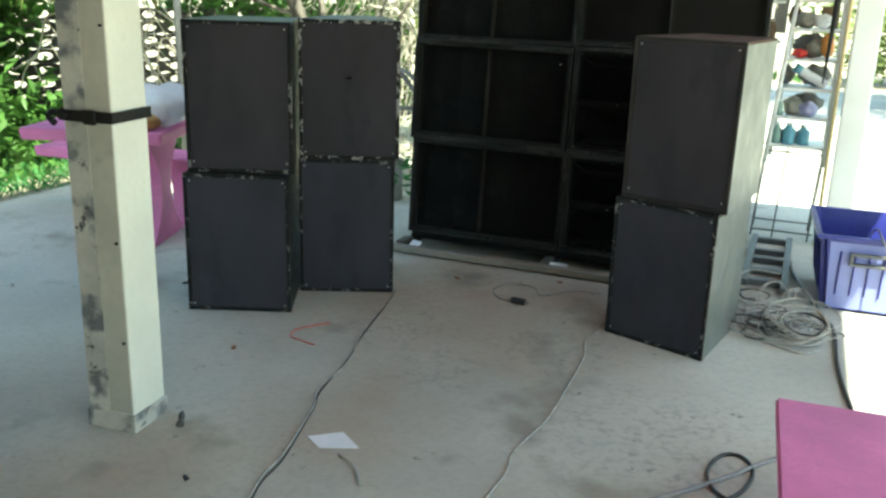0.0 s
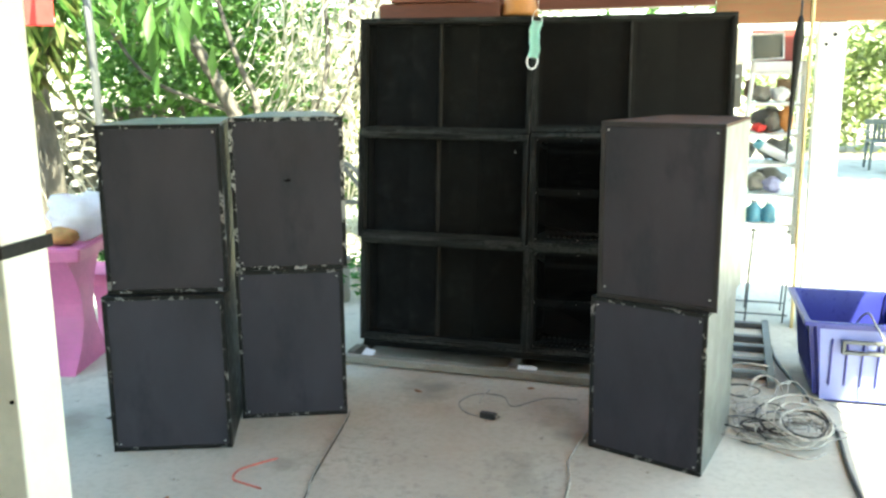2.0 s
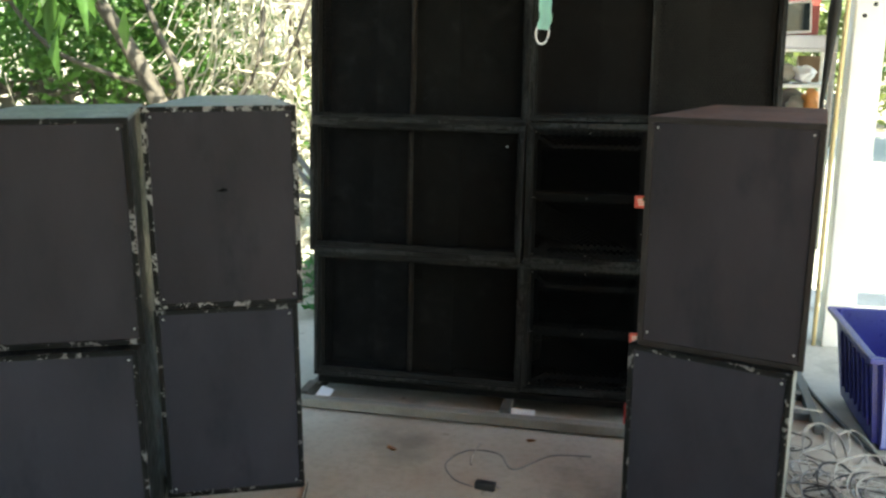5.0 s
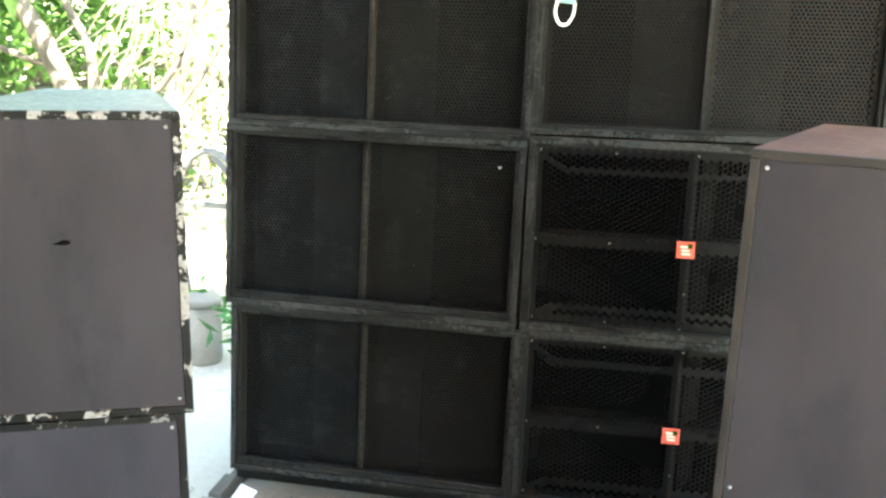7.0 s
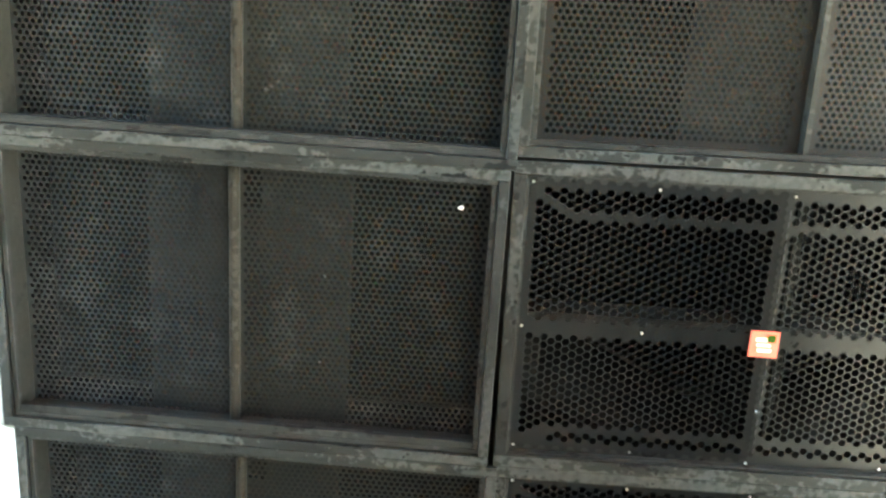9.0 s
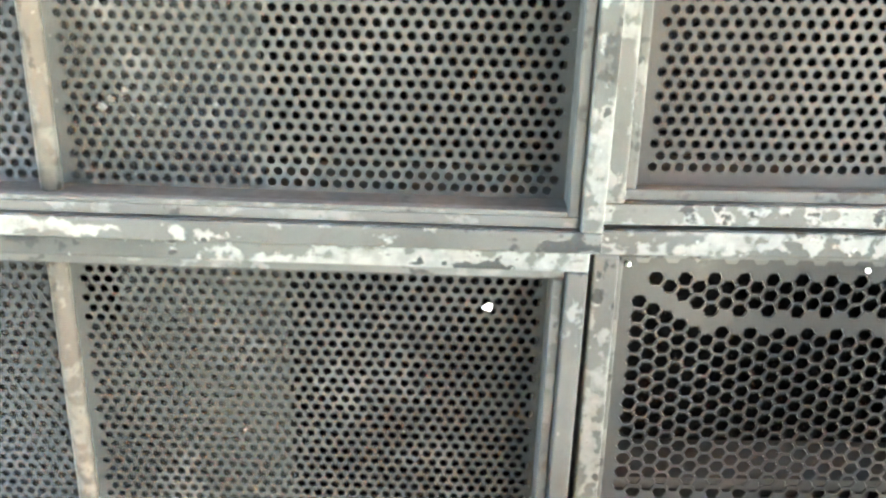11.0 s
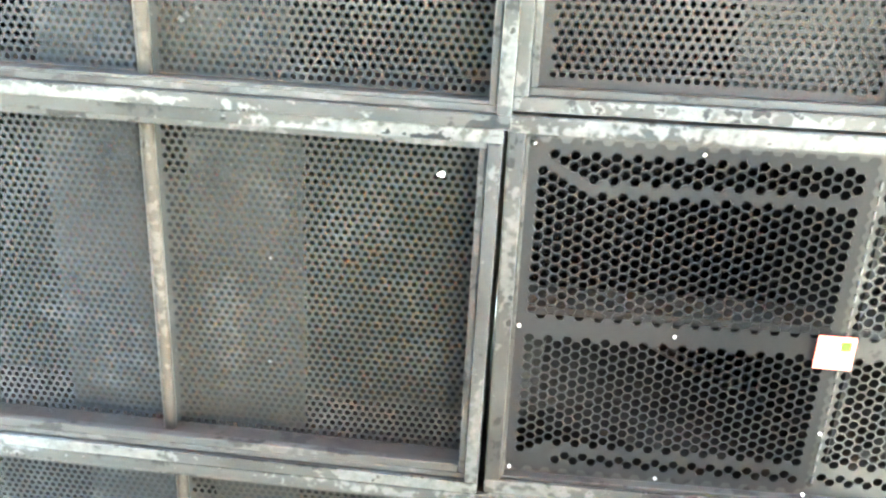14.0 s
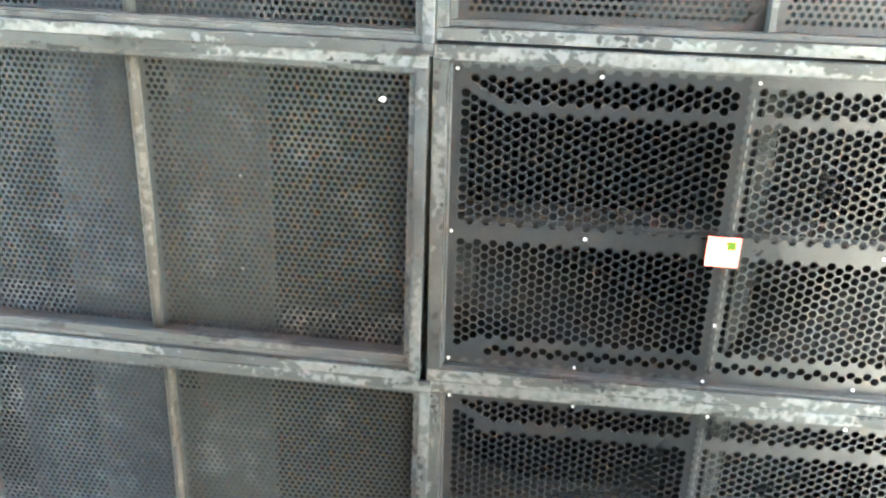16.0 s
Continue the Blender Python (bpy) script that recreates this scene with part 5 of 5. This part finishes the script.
tree("back_tree", "dark leafy trees behind the block wall", [(-6.5, 5.5, -0.05), (-6.4, 5.5, 1.5), (-6.3, 5.4, 4)], (0.2, 0.12),
     [([(-6.4, 5.5, 1.4), (-5.5, 5.2, 2.4), (-5, 5, 3.4)], (0.08, 0.04))],
     [((-5.6, 5.4, 2.6), (3.2, 1.2, 1.3), 60, 40, 0.28), ((-1.8, 5.6, 1.8), (2.6, 1.0, 1.9), 95, 34, 0.3), ((-4.6, 5.0, 1.4), (1.9, 0.8, 1.3), 60, 34, 0.25), ((-6.6, 1.2, 2.1), (1.0, 1.6, 0.7), 70, 34, 0.2), ((-5.2, 0.5, 0.3), (0.6, 0.9, 0.42), 50, 34, 0.14), ((-5.5, 0.7, 1.5), (0.8, 0.9, 0.4), 60, 34, 0.15), ((-5.9, 0.4, 1.15), (0.5, 1.0, 0.8), 75, 34, 0.16)], M_LEAF, 0.17, 0.075, 6, 0.3)

rng = np.random.default_rng(21)
vines = thing("hanging_vines", "tangle of pale dry vines hanging in the trees", "vines", kind="stuff")
bm = bmesh.new()
for k in range(340):
    x, y = -2.8 + 2.0 * rng.random(), 2.4 + 1.0 * rng.random()
    z = 1.2 + 1.9 * rng.random()
    dx, dz = rng.normal() * 0.35, -0.3 - 1.0 * rng.random()
    tube(bm, [(x, y, z), (x + dx * 0.4, y, z + dz * 0.3 + 0.1), (x + dx, y + 0.1, z + dz * 0.7), (x + dx * 1.5, y, max(0.1, z + dz))], 0.004 + 0.005 * rng.random(), 4, 3)
for k in range(90):
    x, y, z = -5.2 + 1.1 * rng.random(), 0.9 + 1.2 * rng.random(), 0.5 + 1.1 * rng.random()
    dx, dz = rng.normal() * 0.3, -0.3 - 0.7 * rng.random()
    tube(bm, [(x, y, z), (x + dx * 0.4, y, z + dz * 0.3 + 0.1), (x + dx, y + 0.1, z + dz * 0.7), (x + dx * 1.5, y, max(0.05, z + dz))], 0.004 + 0.006 * rng.random(), 4, 3)
part("vine_strand", bm, M_DRY, vines)
big = thing("broad_leaf_spray", "spray of long bright green hanging leaves", "plant")
pts = np.concatenate([np.array([[-2.95, 1.2, 2.15]]) + rng.normal(size=(40, 3)) * np.array([0.16, 0.12, 0.1]), np.array([[-3.75, 0.9, 2.25]]) + rng.normal(size=(36, 3)) * np.array([0.2, 0.12, 0.12])])
mesh_part("leafage", leaves_mesh("leafage", pts, 0.34, 0.085, rng, 1.6), M_LEAF, big)
bar("twig", [(-2.9, 2.3, 2.4), (-2.95, 1.7, 2.45), (-2.95, 1.2, 2.2)], (0.02, 0.01), M_BARK, big, steps=4)
bar("twig", [(-4.1, 1.2, 2.6), (-3.9, 1.0, 2.5), (-3.75, 0.9, 2.3)], (0.02, 0.01), M_BARK, big, steps=4)

banana = thing("banana_plant", "banana plant with broad green leaves", "plant", pose(5.0, 10.2, 0))
bm = bmesh.new()
tube(bm, [(0, 0, 0), (0.03, 0, 0.8), (0, 0, 1.6)], (0.12, 0.07), 9, 4)
part("stem", bm, M_LEAFPALE, banana, smooth=True)
for k in range(7):
    a = k * 0.95 + 2.3
    bm = bmesh.new()
    prev = None
    for i in range(9):
        f = i / 8
        r, z, w_ = 1.5 * f, 1.5 + 1.0 * f - 1.5 * f * f, 0.26 * math.sin(math.pi * (0.06 + 0.92 * f)) + 0.01
        c = Vector((r * math.cos(a), r * math.sin(a), z))
        s = Vector((-math.sin(a), math.cos(a), 0)) * w_
        row = [bm.verts.new(c - s + Vector((0, 0, 0.04))), bm.verts.new(c), bm.verts.new(c + s + Vector((0, 0, 0.04)))]
        if prev:
            bm.faces.new((prev[0], prev[1], row[1], row[0]))
            bm.faces.new((prev[1], prev[2], row[2], row[1]))
        prev = row
    part("leaf", bm, M_LEAF, banana, smooth=True)

rng = np.random.default_rng(11)
gx = np.stack([-4.1 - 4.0 * rng.random(26000), -3.0 + 8.0 * rng.random(26000), np.zeros(26000) - 0.02], 1)
gm = leaves_mesh("grass", gx, 0.13, 0.014, rng, -1.1)
tagged(mesh_part("grass", gm, M_GRASS), "bright green uncut grass at the edge of the slab", "grass", kind="stuff")
lx = np.stack([-6 + 5.0 * rng.random(2600), 1.2 + 3.2 * rng.random(2600), np.zeros(2600) + 0.012], 1)
tagged(mesh_part("leaf_litter", leaves_mesh("leaf_litter", lx, 0.08, 0.035, rng, 0.0), M_DRY), "dry fallen leaves and twigs under the trees", "litter", kind="stuff")
sx = clumps(rng, (-1.35, 1.5, 0.1), (0.5, 0.6, 0.25), 16, 24, 0.08)
sx = sx[sx[:, 2] > 0.0]
tagged(mesh_part("weeds", leaves_mesh("weeds", sx, 0.09, 0.03, rng, -0.2), M_GRASS), "green weeds at the foot of the tree", "weeds", kind="stuff")

fpole = bar("fence_pole", [(-3.3, 0.75, -0.05), (-3.32, 0.75, 1.5), (-3.36, 0.75, 3.2)], 0.03, M_STEEL, seg=10)
tagged(fpole, "grey galvanised steel pole", "pole")
lan = solid("red_sign", [(-0.09, 0.09, -0.02, 0.02, 0, 0.3)], M_RED, m=pose(-3.36, 0.3, 1.94, 0, 0, 35), b=0.01)
tagged(lan, "red plastic sheet hanging from the roof", "sheet")
bar("hanger", [(0, 0, 0.3), (0, 0.02, 0.9)], 0.004, M_CABLEBLACK, lan, seg=5)
for x, y, s, k in ((-1.25, 1.25, 0.16, 1), (-1.55, 1.75, 0.2, 2), (-1.1, 2.1, 0.14, 3)):
    bm = bmesh.new()
    blob(bm, (0, 0, s * 0.5), (s, s * 0.8, s * 0.7), 0.35, k)
    tagged(part("rubble_stone", bm, M_BLOCK, m=pose(x, y, -0.02)), "lump of grey rubble by the slab", "stone", "rubble")
drum = thing("cement_drum", "grey cement drum standing by the rubble", "drum", pose(-1.62, 1.05, 0))
bm = bmesh.new()
lathe(bm, [(0.08, 0), (0.088, 0.02), (0.09, 0.29)], seg=20)
part("drum_body", bm, M_RAIL, drum, smooth=True)
bm = bmesh.new()
lathe(bm, [(0.092, 0.291), (0.097, 0.297), (0.097, 0.32), (0.08, 0.33), (0.01, 0.33)], seg=20)
part("drum_lid", bm, M_BLOCK, drum, "rough grey lid", smooth=True)
for pts in ([(-1.3, 1.5, 0.0), (-1.5, 1.45, 0.7), (-1.75, 1.5, 0.95), (-1.95, 1.5, 0.75), (-1.9, 1.5, 0.0)], [(-1.2, 1.4, 0.0), (-1.35, 1.5, 0.45), (-1.7, 1.6, 0.8), (-2.1, 1.7, 1.2)], [(-1.25, 1.7, 0.6), (-1.6, 1.7, 0.62), (-2.1, 1.8, 0.6)]):
    tagged(bar("bent_pipe", pts, 0.018, M_STEEL, steps=6), "bent grey steel pipe leaning by the rubble", "pipe", "old pipes")


def breeze_wall(name, label, m, cols, rows, wide=0.26, high=0.13):
    """A wall of cement blocks, each with an oval opening right through it."""
    ob = thing(name, label, "wall", m, kind="structure")
    n = 14
    ang = np.arange(n) * 2 * math.pi / n + math.pi / n
    rr = 0.5 / np.maximum(abs(np.cos(ang)), abs(np.sin(ang)))
    size = np.array([[wide, high]])
    sq = np.stack([rr * np.cos(ang), rr * np.sin(ang)], 1) * (size - 0.005)
    ov = np.stack([0.31 * np.cos(ang), 0.29 * np.sin(ang)], 1) * size
    lay = [(sq, 0.0), (ov, 0.0), (ov, 0.06), (sq, 0.06), (sq, 0.0)]
    v = np.concatenate([np.stack([p[:, 0], np.full(n, y), p[:, 1]], 1) for p, y in lay])
    k, k1 = np.arange(n), (np.arange(n) + 1) % n
    f = np.concatenate([np.stack([a * n + k, a * n + k1, (a + 1) * n + k1, (a + 1) * n + k], 1) for a in range(4)])
    me = raw_mesh("block", v, f)
    for j in range(rows):
        for i in range(cols):
            mesh_part("block", me, M_BREEZE, ob, m=pose((i + 0.5) * wide, 0.004 * math.sin(i * 3.1 + j), (j + 0.5) * high))
    return ob


breeze_wall("wall_side", "dark cement screen wall with oval openings", pose(-6.55, -0.4, 0, 0, 0, 61), 26, 10)
